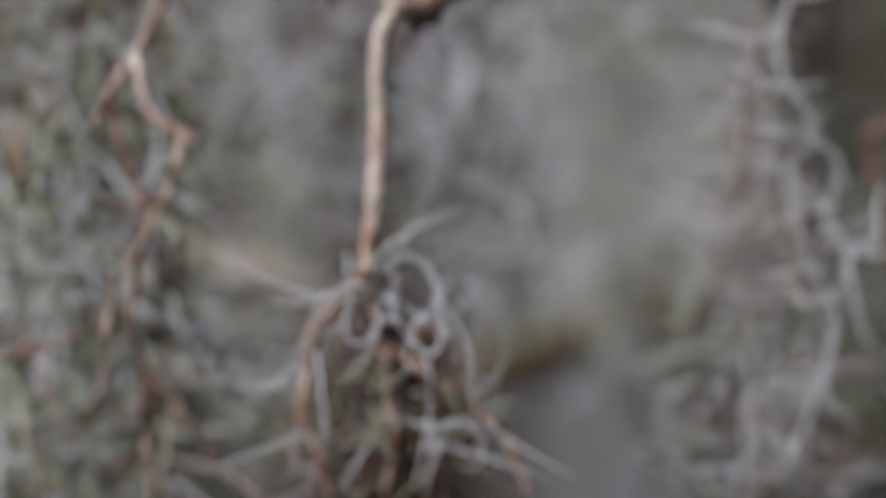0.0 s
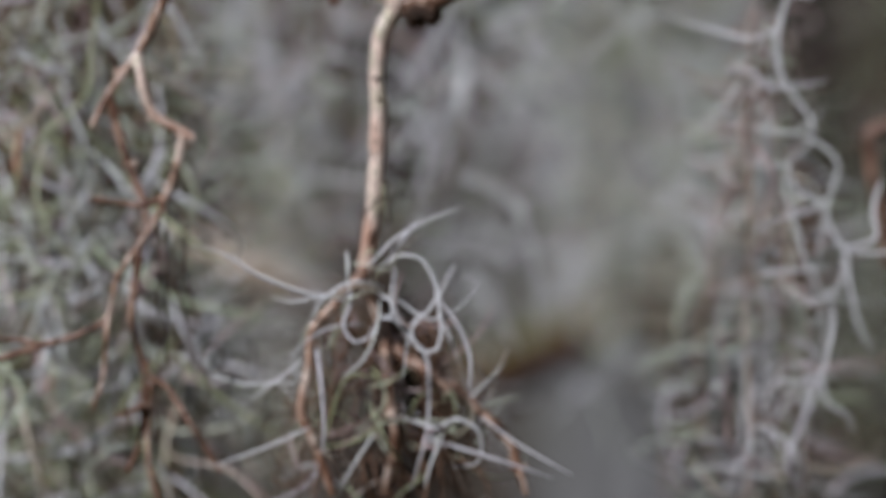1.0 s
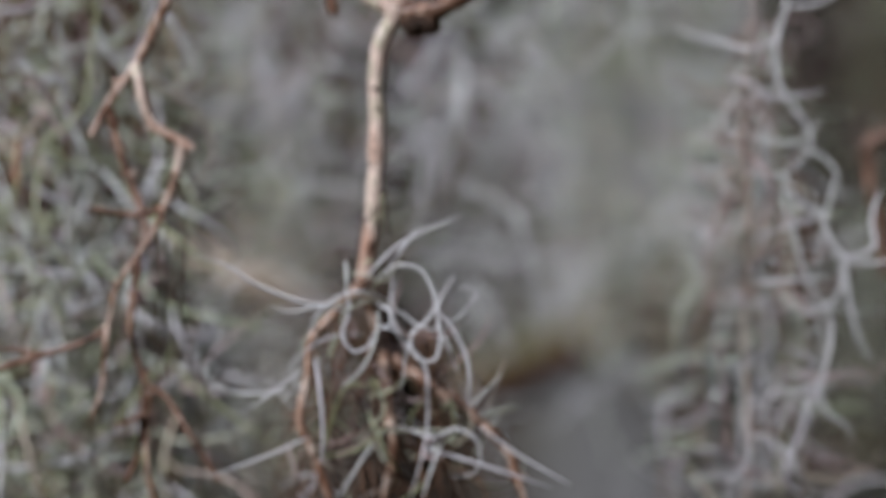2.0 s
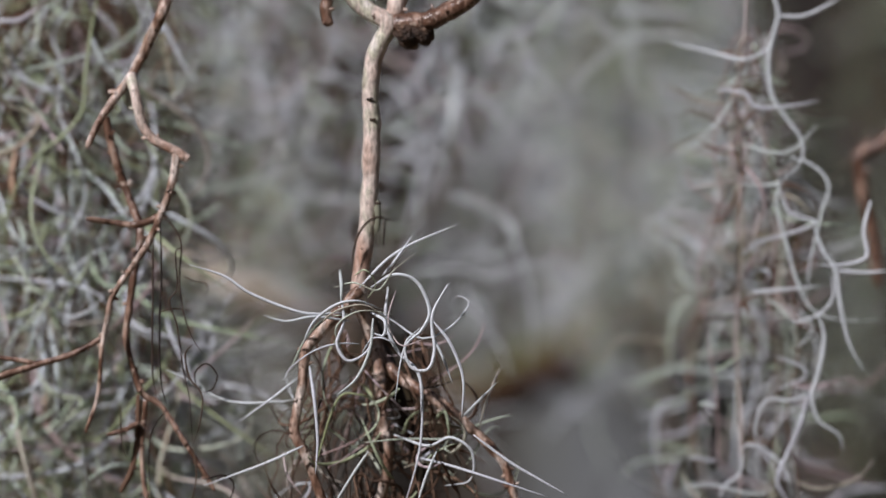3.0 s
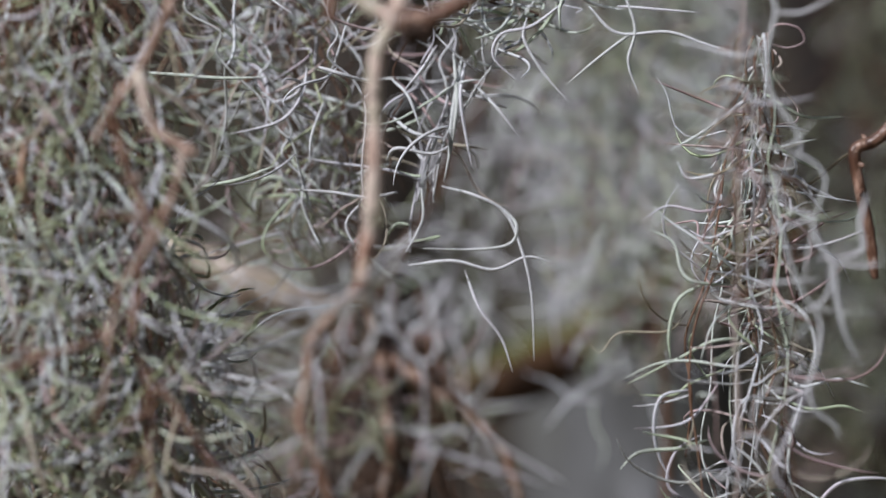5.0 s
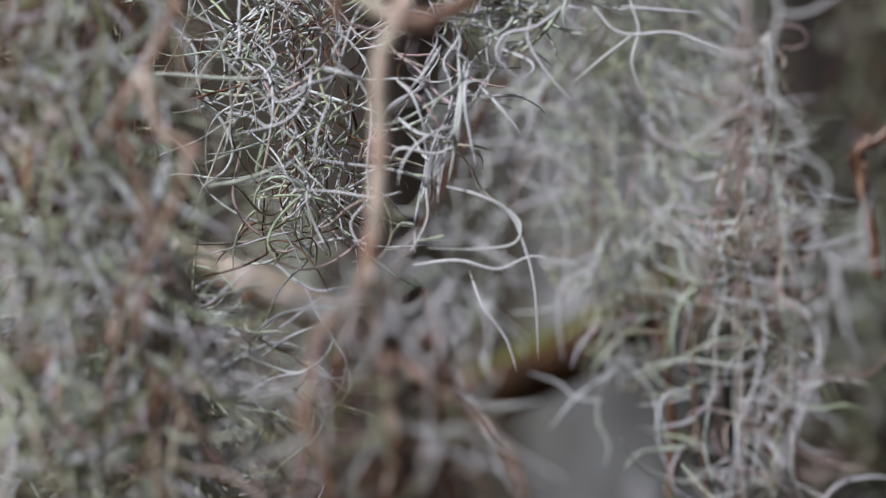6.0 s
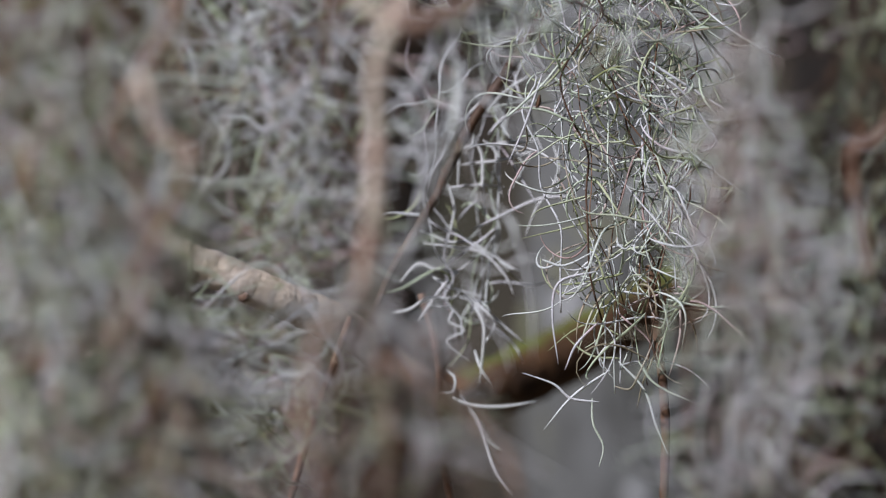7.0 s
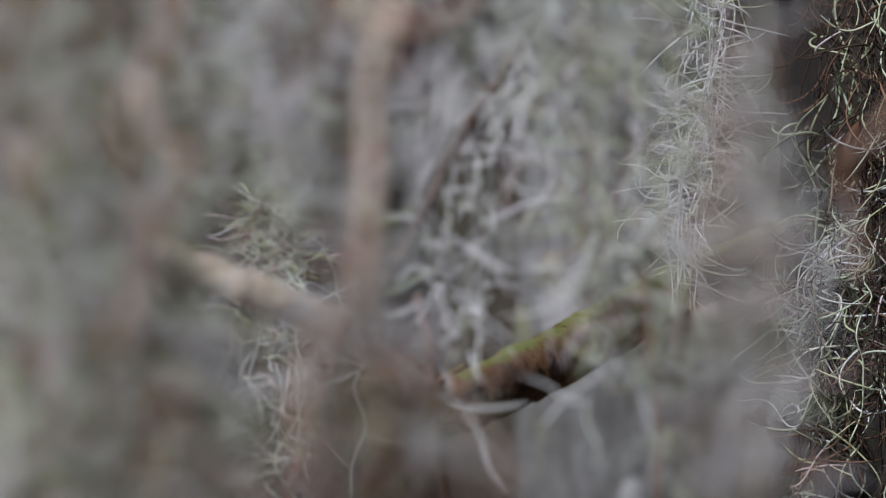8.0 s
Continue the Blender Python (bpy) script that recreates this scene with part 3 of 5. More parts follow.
locks(t, 0.00110, (-0.1790, 2.127, 1.5991), (-0.1714, 2.127, 1.5860), (-0.1643, 2.127, 1.5808), (-0.1826, 2.127, 1.5611), mat=MOSS_GREEN)
locks(t, 0.00090, (-0.1655, 2.155, 1.5846), (-0.1640, 2.155, 1.5714), (-0.1568, 2.155, 1.5589))
locks(t, 0.00100, (-0.1948, 2.199, 1.5254), (-0.1777, 2.199, 1.5409), (-0.1649, 2.199, 1.5548))
locks(t, 0.00110, (-0.1561, 2.166, 1.6002), (-0.1513, 2.166, 1.5857), (-0.1431, 2.166, 1.5635))
locks(t, 0.00090, (-0.1695, 2.133, 1.5491), (-0.1614, 2.133, 1.5407), (-0.1509, 2.133, 1.5379), (-0.1628, 2.133, 1.5264), (-0.1890, 2.133, 1.5174), mat=MOSS_GREEN)
locks(t, 0.00100, (-0.1716, 2.210, 1.5194), (-0.1638, 2.210, 1.5134), (-0.1569, 2.210, 1.5164))
locks(t, 0.00110, (-0.1900, 2.144, 1.5055), (-0.1684, 2.144, 1.5069), (-0.1512, 2.144, 1.5122), (-0.1297, 2.144, 1.5309))
locks(t, 0.00090, (-0.1540, 2.177, 1.5152), (-0.1555, 2.177, 1.5031), (-0.1501, 2.177, 1.4885))
locks(t, 0.00100, (-0.1154, 2.127, 1.5516), (-0.1054, 2.127, 1.5409), (-0.0912, 2.127, 1.5295), (-0.0693, 2.127, 1.5143), mat=MOSS_GREEN)
locks(t, 0.00090, (-0.1260, 2.155, 1.7075), (-0.1192, 2.155, 1.6947), (-0.1174, 2.155, 1.6964), (-0.1092, 2.155, 1.6801), (-0.1024, 2.155, 1.6719))
locks(t, 0.00090, (-0.1291, 2.199, 1.6579), (-0.1139, 2.199, 1.6557), (-0.0982, 2.199, 1.6503), (-0.0820, 2.199, 1.6449))
locks(t, 0.00100, (-0.1399, 2.166, 1.6505), (-0.1334, 2.166, 1.6433), (-0.1242, 2.166, 1.6408))
locks(t, 0.00110, (-0.1890, 2.133, 1.5717), (-0.1759, 2.133, 1.5745), (-0.1647, 2.133, 1.5812), mat=MOSS_GREEN)
locks(t, 0.00090, (-0.1440, 2.210, 1.5509), (-0.1342, 2.210, 1.5386), (-0.1317, 2.210, 1.5263), (-0.1354, 2.210, 1.5115))
locks(t, 0.0011, (-0.1103, 2.240, 1.5489), (-0.1002, 2.240, 1.5452), (-0.0959, 2.240, 1.5363), (-0.0965, 2.240, 1.5237), (-0.1002, 2.240, 1.5086), mat=MOSS)
locks(t, 0.0009, (-0.1103, 2.240, 1.5464), (-0.1015, 2.240, 1.5477), (-0.0977, 2.240, 1.5489), mat=MOSS)
locks(t, 0.0010, (-0.0901, 2.240, 1.5225), (-0.0884, 2.240, 1.5111), (-0.0904, 2.240, 1.4972), mat=MOSS)
locks(t, 0.0010, (-0.0712, 2.240, 1.5729), (-0.0826, 2.240, 1.5691), (-0.0864, 2.240, 1.5616), (-0.0965, 2.240, 1.5527), mat=MOSS_GREEN)
locks(t, 0.0011, (-0.1091, 2.240, 1.5363), (-0.0965, 2.240, 1.5326), (-0.0838, 2.240, 1.5308), (-0.0712, 2.240, 1.5326), mat=MOSS_GREEN)
locks(t, 0.0009, (-0.1292, 2.240, 1.5893), (-0.1217, 2.240, 1.5691), (-0.1179, 2.240, 1.5489), (-0.1204, 2.240, 1.5288), mat=MOSS_GREEN)
locks(t, 0.0010, (-0.1217, 2.240, 1.5086), (-0.1141, 2.240, 1.4985), (-0.1065, 2.240, 1.4884), (-0.0965, 2.240, 1.4783), mat=MOSS_GREEN)
locks(t, 0.0010, (-0.1267, 2.240, 1.5187), (-0.1141, 2.240, 1.5111), (-0.1065, 2.240, 1.4985), (-0.1015, 2.240, 1.4859), mat=MOSS_GREEN)
moss("loose pale moss strands beside a moss curtain", [(-0.1336, 2.280, 1.6148), (-0.1289, 2.270, 1.5687), (-0.1202, 2.260, 1.5256), (-0.1108, 2.250, 1.4753)], (0.009, 0.017, 0.022, 0.032), 15, 270, 155, (MOSS, MOSS_GREEN, MOSS_SILVER, MOSS_WARM), deep=0.05, length=(0.022, 0.055), thick=0.00087, turn=(0.3, 2.2), sideways=0.9, single=190, dark=0.5, n=13, low=0.7, core=MOSS_WARM)
moss("fine olive-brown threads hanging inside the moss curtain", [(-0.1736, 2.250, 1.7405), (-0.1736, 2.250, 1.6724), (-0.1729, 2.240, 1.5791), (-0.1729, 2.240, 1.4586)], (0.036, 0.038, 0.040, 0.042), 34, 350, 56, (DEAD, MOSS_GREEN, MOSS_WARM, MOSS_GREEN, DEAD), deep=0.05, length=(0.03, 0.075), thick=0.00048, turn=(0.3, 2.4), sideways=0.6, low=1.7, ends=0.5, droop=0.9, single=120, dark=0.7, core=DEAD, n=12)
moss("brownish shaded moss packed behind the front curtain", [(-0.1877, 2.441, 1.7392), (-0.1880, 2.441, 1.6000), (-0.1700, 2.430, 1.5200), (-0.1500, 2.420, 1.4477)], (0.056, 0.050, 0.050, 0.066), 28, 540, 42, (MOSS_WARM, MOSS_GREEN, MOSS, MOSS_GREEN, MOSS_WARM, MOSS), deep=0.08, thick=0.0009, dark=0.6, low=0.55)

t = moss("loose curly grey moss hanging on wiry strands", [(0.1473, 2.298, 1.6976), (0.1455, 2.298, 1.6485), (0.1413, 2.292, 1.5839), (0.1422, 2.287, 1.4681)], (0.003, 0.008, 0.016, 0.024), 12, 156, 43, (MOSS, MOSS_WARM, MOSS_SILVER, MOSS_WARM), deep=0.035, length=(0.025, 0.06), thick=0.00072, turn=(0.3, 2.2), sideways=1.25, single=250, low=0.5, dark=0.6, core=DEAD)
locks(t, 0.0009, (0.1426, 2.292, 1.6703), (0.1332, 2.287, 1.6637), (0.1178, 2.287, 1.6521), (0.1036, 2.287, 1.6444))
locks(t, 0.0009, (0.1448, 2.287, 1.6714), (0.1564, 2.287, 1.6637), (0.1667, 2.287, 1.6591), (0.1827, 2.287, 1.6596))
locks(t, 0.0007, (0.1335, 2.292, 1.6463), (0.1229, 2.287, 1.6436), (0.1126, 2.287, 1.6457))
locks(t, 0.0009, (0.1335, 2.292, 1.6355), (0.1229, 2.287, 1.6328), (0.1113, 2.287, 1.6315), (0.1070, 2.287, 1.6385))
locks(t, 0.0009, (0.1413, 2.292, 1.6355), (0.1538, 2.287, 1.6328), (0.1693, 2.287, 1.6264), (0.1821, 2.287, 1.6205))
locks(t, 0.0008, (0.1310, 2.292, 1.6195), (0.1178, 2.287, 1.6161), (0.1023, 2.287, 1.6187), (0.0907, 2.287, 1.6122))
locks(t, 0.0010, (0.1310, 2.292, 1.5826), (0.1149, 2.282, 1.5839), (0.1085, 2.282, 1.5891), (0.1047, 2.282, 1.6019), (0.0931, 2.282, 1.6083))
locks(t, 0.0009, (0.1204, 2.287, 1.5839), (0.1072, 2.282, 1.5762), (0.1026, 2.282, 1.5608), (0.1034, 2.282, 1.5480))
locks(t, 0.0006, (0.1113, 2.287, 1.5710), (0.1021, 2.282, 1.5616), (0.0803, 2.282, 1.5608), (0.0713, 2.282, 1.5518), (0.0648, 2.282, 1.5595), mat=MOSS_WARM)
locks(t, 0.0009, (0.1503, 2.292, 1.5477), (0.1329, 2.282, 1.5454), (0.1124, 2.282, 1.5480), (0.0970, 2.282, 1.5467), (0.0815, 2.282, 1.5398))
locks(t, 0.0008, (0.1387, 2.292, 1.5581), (0.1229, 2.287, 1.5569), (0.1075, 2.287, 1.5492), (0.0843, 2.287, 1.5376))
locks(t, 0.0007, (0.1284, 2.292, 1.5439), (0.1126, 2.287, 1.5376), (0.1049, 2.287, 1.5324), (0.0895, 2.287, 1.5324))
locks(t, 0.0009, (0.1542, 2.292, 1.5426), (0.1641, 2.287, 1.5363), (0.1796, 2.287, 1.5396), (0.1940, 2.287, 1.5363))
locks(t, 0.0008, (0.1516, 2.292, 1.5323), (0.1667, 2.287, 1.5260), (0.1821, 2.287, 1.5273), (0.1912, 2.287, 1.5247))
locks(t, 0.0010, (0.1206, 2.292, 1.5116), (0.1072, 2.282, 1.5082), (0.0892, 2.282, 1.5064), (0.0803, 2.282, 1.4987))
locks(t, 0.0009, (0.1126, 2.287, 1.5350), (0.0990, 2.282, 1.5313), (0.0957, 2.282, 1.5172), (0.0982, 2.282, 1.5043), (0.1034, 2.282, 1.4941))
locks(t, 0.0008, (0.1255, 2.287, 1.5376), (0.1149, 2.282, 1.5236), (0.1047, 2.282, 1.5185), (0.0867, 2.282, 1.5172))
locks(t, 0.0008, (0.1426, 2.292, 1.6574), (0.1564, 2.287, 1.6431), (0.1718, 2.287, 1.6349))
locks(t, 0.0007, (0.1516, 2.292, 1.6381), (0.1641, 2.287, 1.6264), (0.1775, 2.287, 1.6117))
locks(t, 0.0009, (0.1641, 2.287, 1.5324), (0.1586, 2.282, 1.5146), (0.1573, 2.282, 1.4966), (0.1637, 2.282, 1.4812))
locks(t, 0.0010, (0.1689, 2.282, 1.4812), (0.1791, 2.282, 1.4915), (0.1920, 2.282, 1.4946), (0.2074, 2.282, 1.4941))
locks(t, 0.0009, (0.1149, 2.282, 1.4812), (0.1021, 2.282, 1.4915), (0.1059, 2.282, 1.5069), (0.1175, 2.282, 1.5146))
locks(t, 0.0007, (0.1464, 2.292, 1.6910), (0.1512, 2.287, 1.7010), (0.1615, 2.287, 1.7003), (0.1646, 2.287, 1.6941), (0.1577, 2.287, 1.6910), (0.1500, 2.287, 1.6926), mat=MOSS_WARM)
locks(t, 0.0007, (0.1503, 2.292, 1.6910), (0.1543, 2.287, 1.6843), (0.1512, 2.287, 1.6779), (0.1641, 2.287, 1.6611), mat=MOSS_WARM)
locks(t, 0.0007, (0.1265, 2.282, 1.6302), (0.1247, 2.282, 1.6199), (0.1201, 2.282, 1.6096), (0.1175, 2.282, 1.5994), mat=DEAD)

moss("thin wiry brown and mauve strands among silvery curls", [(0.1294, 2.160, 1.6961), (0.1275, 2.160, 1.6574), (0.1305, 2.150, 1.5896), (0.1329, 2.150, 1.4643)], (0.004, 0.008, 0.013, 0.016), 6, 54, 57, (MOSS_WARM, MOSS, DEAD), deep=0.015, length=(0.015, 0.04), thick=0.0006, turn=(0.5, 2.8), sideways=1.2, single=60, dark=0.45, core=DEAD, stem_r=0.00042, ends=0.4, low=0.7)
moss("pinkish-grey moss tangle behind forked twig", [(-0.0663, 2.430, 1.7388), (-0.0608, 2.430, 1.6977), (-0.0526, 2.430, 1.6485), (-0.0472, 2.430, 1.5993)], (0.042, 0.036, 0.016, 0.014), 9, 52, 44, (MOSS_SILVER, MOSS, MOSS_WARM), deep=0.05, length=(0.035, 0.07), n=13, thick=0.0008, single=150, dark=0.2)
t = moss("pale grey moss tuft behind forked twig", [(0.0047, 2.408, 1.7375), (0.0020, 2.408, 1.7023), (-0.0088, 2.408, 1.6535), (-0.0169, 2.408, 1.5831)], (0.026, 0.022, 0.012, 0.012), 8, 56, 45, (MOSS_SILVER, MOSS, MOSS_WARM), deep=0.04, length=(0.03, 0.065), n=13, thick=0.0008, single=130, sideways=1.5)
locks(t, 0.0009, (-0.0007, 2.408, 1.6291), (0.0142, 2.397, 1.6249), (0.0290, 2.397, 1.6169), (0.0371, 2.397, 1.5993), (0.0419, 2.397, 1.5777), (0.0433, 2.397, 1.5454), mat=MOSS_SILVER)
locks(t, 0.0009, (0.0291, 2.402, 1.6182), (0.0349, 2.397, 1.6101), (0.0317, 2.397, 1.6015), (0.0155, 2.397, 1.5988), (-0.0101, 2.397, 1.5993), mat=MOSS_SILVER)
locks(t, 0.0009, (-0.0169, 2.408, 1.5912), (0.0047, 2.397, 1.5934), (0.0236, 2.397, 1.5891), (0.0398, 2.397, 1.5953), (0.0527, 2.397, 1.5923), mat=MOSS_SILVER)
locks(t, 0.0012, (0.0047, 2.408, 1.6942), (0.0063, 2.397, 1.6695), (0.0039, 2.397, 1.6506), (0.0001, 2.397, 1.6312), mat=MOSS_SILVER)
locks(t, 0.0011, (0.0088, 2.408, 1.6914), (0.0042, 2.397, 1.6641), (0.0020, 2.397, 1.6371), mat=MOSS_SILVER)
locks(t, 0.0010, (0.0102, 2.408, 1.6887), (0.0080, 2.397, 1.6721), (0.0101, 2.397, 1.6560), (0.0134, 2.397, 1.6384), mat=MOSS_SILVER)
locks(t, 0.0009, (0.0150, 2.408, 1.6779), (0.0264, 2.402, 1.6656), (0.0358, 2.402, 1.6534), mat=MOSS_SILVER)
locks(t, 0.0008, (0.0102, 2.408, 1.5885), (0.0169, 2.397, 1.5710), (0.0276, 2.397, 1.5562), (0.0330, 2.397, 1.5400), mat=MOSS_SILVER)
locks(t, 0.0010, (-0.0251, 2.408, 1.6630), (-0.0142, 2.397, 1.6546), (0.0020, 2.397, 1.6519), mat=MOSS_SILVER)
locks(t, 0.0010, (-0.0278, 2.408, 1.6413), (-0.0223, 2.397, 1.6473), (-0.0061, 2.397, 1.6446), (0.0042, 2.397, 1.6492), mat=MOSS_SILVER)
locks(t, 0.0011, (-0.0597, 2.386, 1.6858), (-0.0477, 2.386, 1.6820), (-0.0330, 2.397, 1.6781), mat=MOSS_SILVER)
locks(t, 0.0009, (-0.0251, 2.408, 1.6806), (-0.0169, 2.397, 1.6721), (-0.0101, 2.397, 1.6533), mat=MOSS_SILVER)
locks(t, 0.0009, (-0.0034, 2.408, 1.6969), (-0.0101, 2.397, 1.6856), (-0.0190, 2.397, 1.6748), mat=MOSS_SILVER)
locks(t, 0.0009, (-0.0657, 2.408, 1.6860), (-0.0681, 2.397, 1.6721), (-0.0789, 2.397, 1.6600), (-0.1032, 2.397, 1.6538), mat=MOSS_SILVER)
locks(t, 0.0008, (-0.0576, 2.408, 1.6698), (-0.0632, 2.397, 1.6533), (-0.0641, 2.397, 1.6384), mat=MOSS_SILVER)
locks(t, 0.0009, (-0.0224, 2.408, 1.6264), (-0.0358, 2.402, 1.6237), (-0.0547, 2.402, 1.6264), (-0.0764, 2.402, 1.6277), mat=MOSS_SILVER)
locks(t, 0.0009, (-0.0386, 2.408, 1.5722), (-0.0601, 2.402, 1.5709), (-0.0818, 2.402, 1.5669), (-0.1034, 2.402, 1.5493), mat=MOSS_SILVER)
t = moss("wispy pale moss threads", [(0.0479, 2.397, 1.7342), (0.0452, 2.397, 1.7072)], (0.03, 0.02), 4, 26, 46, (MOSS,), deep=0.03, length=(0.025, 0.045), thick=0.0009, single=45, sideways=1.5)
locks(t, 0.0010, (0.0691, 2.386, 1.7148), (0.0826, 2.386, 1.7019), (0.1067, 2.386, 1.7024), (0.1228, 2.386, 1.6973), (0.1389, 2.386, 1.6920), mat=MOSS_SILVER)
locks(t, 0.0010, (0.0852, 2.386, 1.7228), (0.0912, 2.386, 1.7040), (0.0879, 2.386, 1.6879), (0.0933, 2.386, 1.6713), mat=MOSS_SILVER)
locks(t, 0.0010, (0.0906, 2.386, 1.7027), (0.0745, 2.386, 1.6906), (0.0584, 2.386, 1.6772), mat=MOSS_SILVER)
locks(t, 0.0009, (0.0826, 2.386, 1.7148), (0.1014, 2.386, 1.7132), (0.1228, 2.386, 1.7116), mat=MOSS_SILVER)
locks(t, 0.0010, (0.0584, 2.386, 1.7175), (0.0423, 2.386, 1.7054), (0.0275, 2.386, 1.7014), (0.0235, 2.386, 1.6906), (0.0342, 2.386, 1.6799), mat=MOSS_SILVER)
locks(t, 0.0009, (0.0396, 2.386, 1.7094), (0.0383, 2.386, 1.6987), (0.0477, 2.386, 1.6826), (0.0597, 2.386, 1.6691), mat=MOSS_SILVER)

t = moss("fine stiff grey-green moss clump", [(-0.1000, 2.504, 1.7437), (-0.0943, 2.504, 1.6955), (-0.0829, 2.504, 1.6388), (-0.0702, 2.504, 1.5878)], (0.06, 0.055, 0.03, 0.015), 13, 205, 47, (MOSS, MOSS_SILVER, MOSS_GREEN, MOSS, MOSS_WARM, DEAD), deep=0.045, length=(0.03, 0.072), n=13, thick=0.00074, turn=(0.4, 2.1), single=160, dark=0.5)
locks(t, 0.0011, (-0.1457, 2.386, 1.6831), (-0.1269, 2.386, 1.6820), (-0.1054, 2.386, 1.6804), (-0.0831, 2.386, 1.6810))
locks(t, 0.0011, (-0.1148, 2.386, 1.6289), (-0.0973, 2.386, 1.6321), (-0.0796, 2.386, 1.6391))
locks(t, 0.0010, (-0.1417, 2.540, 1.7142), (-0.1287, 2.540, 1.6998), (-0.1267, 2.540, 1.6825), (-0.1143, 2.540, 1.6624), (-0.1095, 2.540, 1.6509), (-0.1129, 2.540, 1.6394), (-0.1259, 2.540, 1.6279), (-0.1287, 2.540, 1.6049))
locks(t, 0.0009, (-0.0918, 2.595, 1.7019), (-0.0889, 2.595, 1.6814), (-0.0815, 2.595, 1.6696))
locks(t, 0.0010, (-0.1212, 2.595, 1.6696), (-0.1036, 2.595, 1.6681), (-0.0918, 2.595, 1.6623), (-0.0742, 2.595, 1.6755), (-0.0713, 2.595, 1.6931))
locks(t, 0.0009, (-0.0948, 2.595, 1.6593), (-0.0992, 2.595, 1.6402), (-0.1012, 2.595, 1.6314))
locks(t, 0.0009, (-0.0566, 2.595, 1.6726), (-0.0478, 2.595, 1.6579), (-0.0375, 2.595, 1.6432))
t = moss("stiff grey-green moss below a pale branch", [(-0.1463, 2.623, 1.5753), (-0.1314, 2.623, 1.5396), (-0.1195, 2.623, 1.4623)], (0.020, 0.036, 0.050), 12, 200, 48, (MOSS, MOSS_SILVER, MOSS_GREEN), deep=0.05, length=(0.02, 0.055), thick=0.00085, turn=(0.1, 1.3), single=80)
locks(t, 0.0010, (-0.1377, 2.584, 1.5479), (-0.1295, 2.584, 1.5377), (-0.1236, 2.584, 1.5260), (-0.1090, 2.584, 1.5166), (-0.0914, 2.584, 1.5143), (-0.0768, 2.584, 1.5084), (-0.0636, 2.584, 1.5070))
locks(t, 0.0008, (-0.1242, 2.584, 1.5260), (-0.1119, 2.584, 1.5158), (-0.0988, 2.584, 1.5064))
locks(t, 0.0008, (-0.1309, 2.584, 1.5903), (-0.1207, 2.584, 1.5874), (-0.1105, 2.584, 1.5772), (-0.1040, 2.584, 1.5596))
t = thing("moss_strand", (-0.0669, 2.595, 1.5815), "thin looping moss strand with long pointed leaves", "moss", "hanging moss")
locks(t, 0.0009, (-0.0739, 2.584, 1.5786), (-0.0666, 2.584, 1.5640), (-0.0593, 2.584, 1.5523), (-0.0528, 2.584, 1.5406), (-0.0563, 2.584, 1.5260), (-0.0636, 2.584, 1.5166))
locks(t, 0.0009, (-0.0675, 2.584, 1.5260), (-0.0636, 2.584, 1.5166), (-0.0651, 2.584, 1.5070), (-0.0739, 2.584, 1.4967), (-0.0885, 2.584, 1.4850), (-0.0988, 2.584, 1.4660))
locks(t, 0.0010, (-0.0593, 2.584, 1.5523), (-0.0636, 2.584, 1.5435), (-0.0768, 2.584, 1.5348), (-0.0944, 2.584, 1.5392), (-0.1105, 2.584, 1.5473))
locks(t, 0.0010, (-0.0680, 2.584, 1.5588), (-0.0827, 2.584, 1.5529), (-0.0973, 2.584, 1.5430))
locks(t, 0.0010, (-0.0715, 2.584, 1.5348), (-0.0885, 2.584, 1.5324), (-0.1066, 2.584, 1.5231))
locks(t, 0.0009, (-0.0534, 2.584, 1.5792), (-0.0680, 2.584, 1.5772), (-0.0797, 2.584, 1.5830), (-0.0885, 2.584, 1.5903), (-0.1031, 2.584, 1.5939))

t = moss("thick tangled grey-green moss clump with dark inner strands", [(0.0887, 2.837, 1.7806), (0.0935, 2.837, 1.7225), (0.1016, 2.837, 1.6290), (0.1042, 2.837, 1.5162)], (0.050, 0.040, 0.034, 0.024), 24, 490, 49, (MOSS, MOSS_GREEN, MOSS_WARM, MOSS_SILVER, MOSS_GREEN, MOSS), deep=0.035, length=(0.034, 0.075), thick=0.00068, n=13, turn=(0.7, 3.2), single=280, dark=0.35, low=0.95, ends=0.35)
locks(t, 0.0009, (0.0880, 2.815, 1.5130), (0.0720, 2.815, 1.5152), (0.0624, 2.815, 1.5232), (0.0448, 2.815, 1.5296))
locks(t, 0.0009, (0.0944, 2.815, 1.5312), (0.0736, 2.815, 1.5168), (0.0569, 2.815, 1.4976))
locks(t, 0.0008, (0.0841, 2.815, 1.5152), (0.0848, 2.815, 1.5008), (0.0905, 2.815, 1.4880), (0.0880, 2.815, 1.4762))
locks(t, 0.0008, (0.0992, 2.815, 1.5360), (0.1136, 2.815, 1.5200), (0.1200, 2.815, 1.5008), (0.1270, 2.815, 1.4832))
locks(t, 0.0008, (0.1104, 2.815, 1.5360), (0.1200, 2.815, 1.5232), (0.1408, 2.815, 1.5130))
locks(t, 0.0009, (0.1168, 2.815, 1.7056), (0.1392, 2.815, 1.6912), (0.1696, 2.815, 1.6726))
locks(t, 0.0008, (0.1168, 2.815, 1.6768), (0.1328, 2.815, 1.6608), (0.1520, 2.815, 1.6448), (0.1782, 2.815, 1.6250))
locks(t, 0.0008, (0.1168, 2.815, 1.7024), (0.1360, 2.815, 1.6880), (0.1488, 2.815, 1.6704), (0.1600, 2.815, 1.6525))
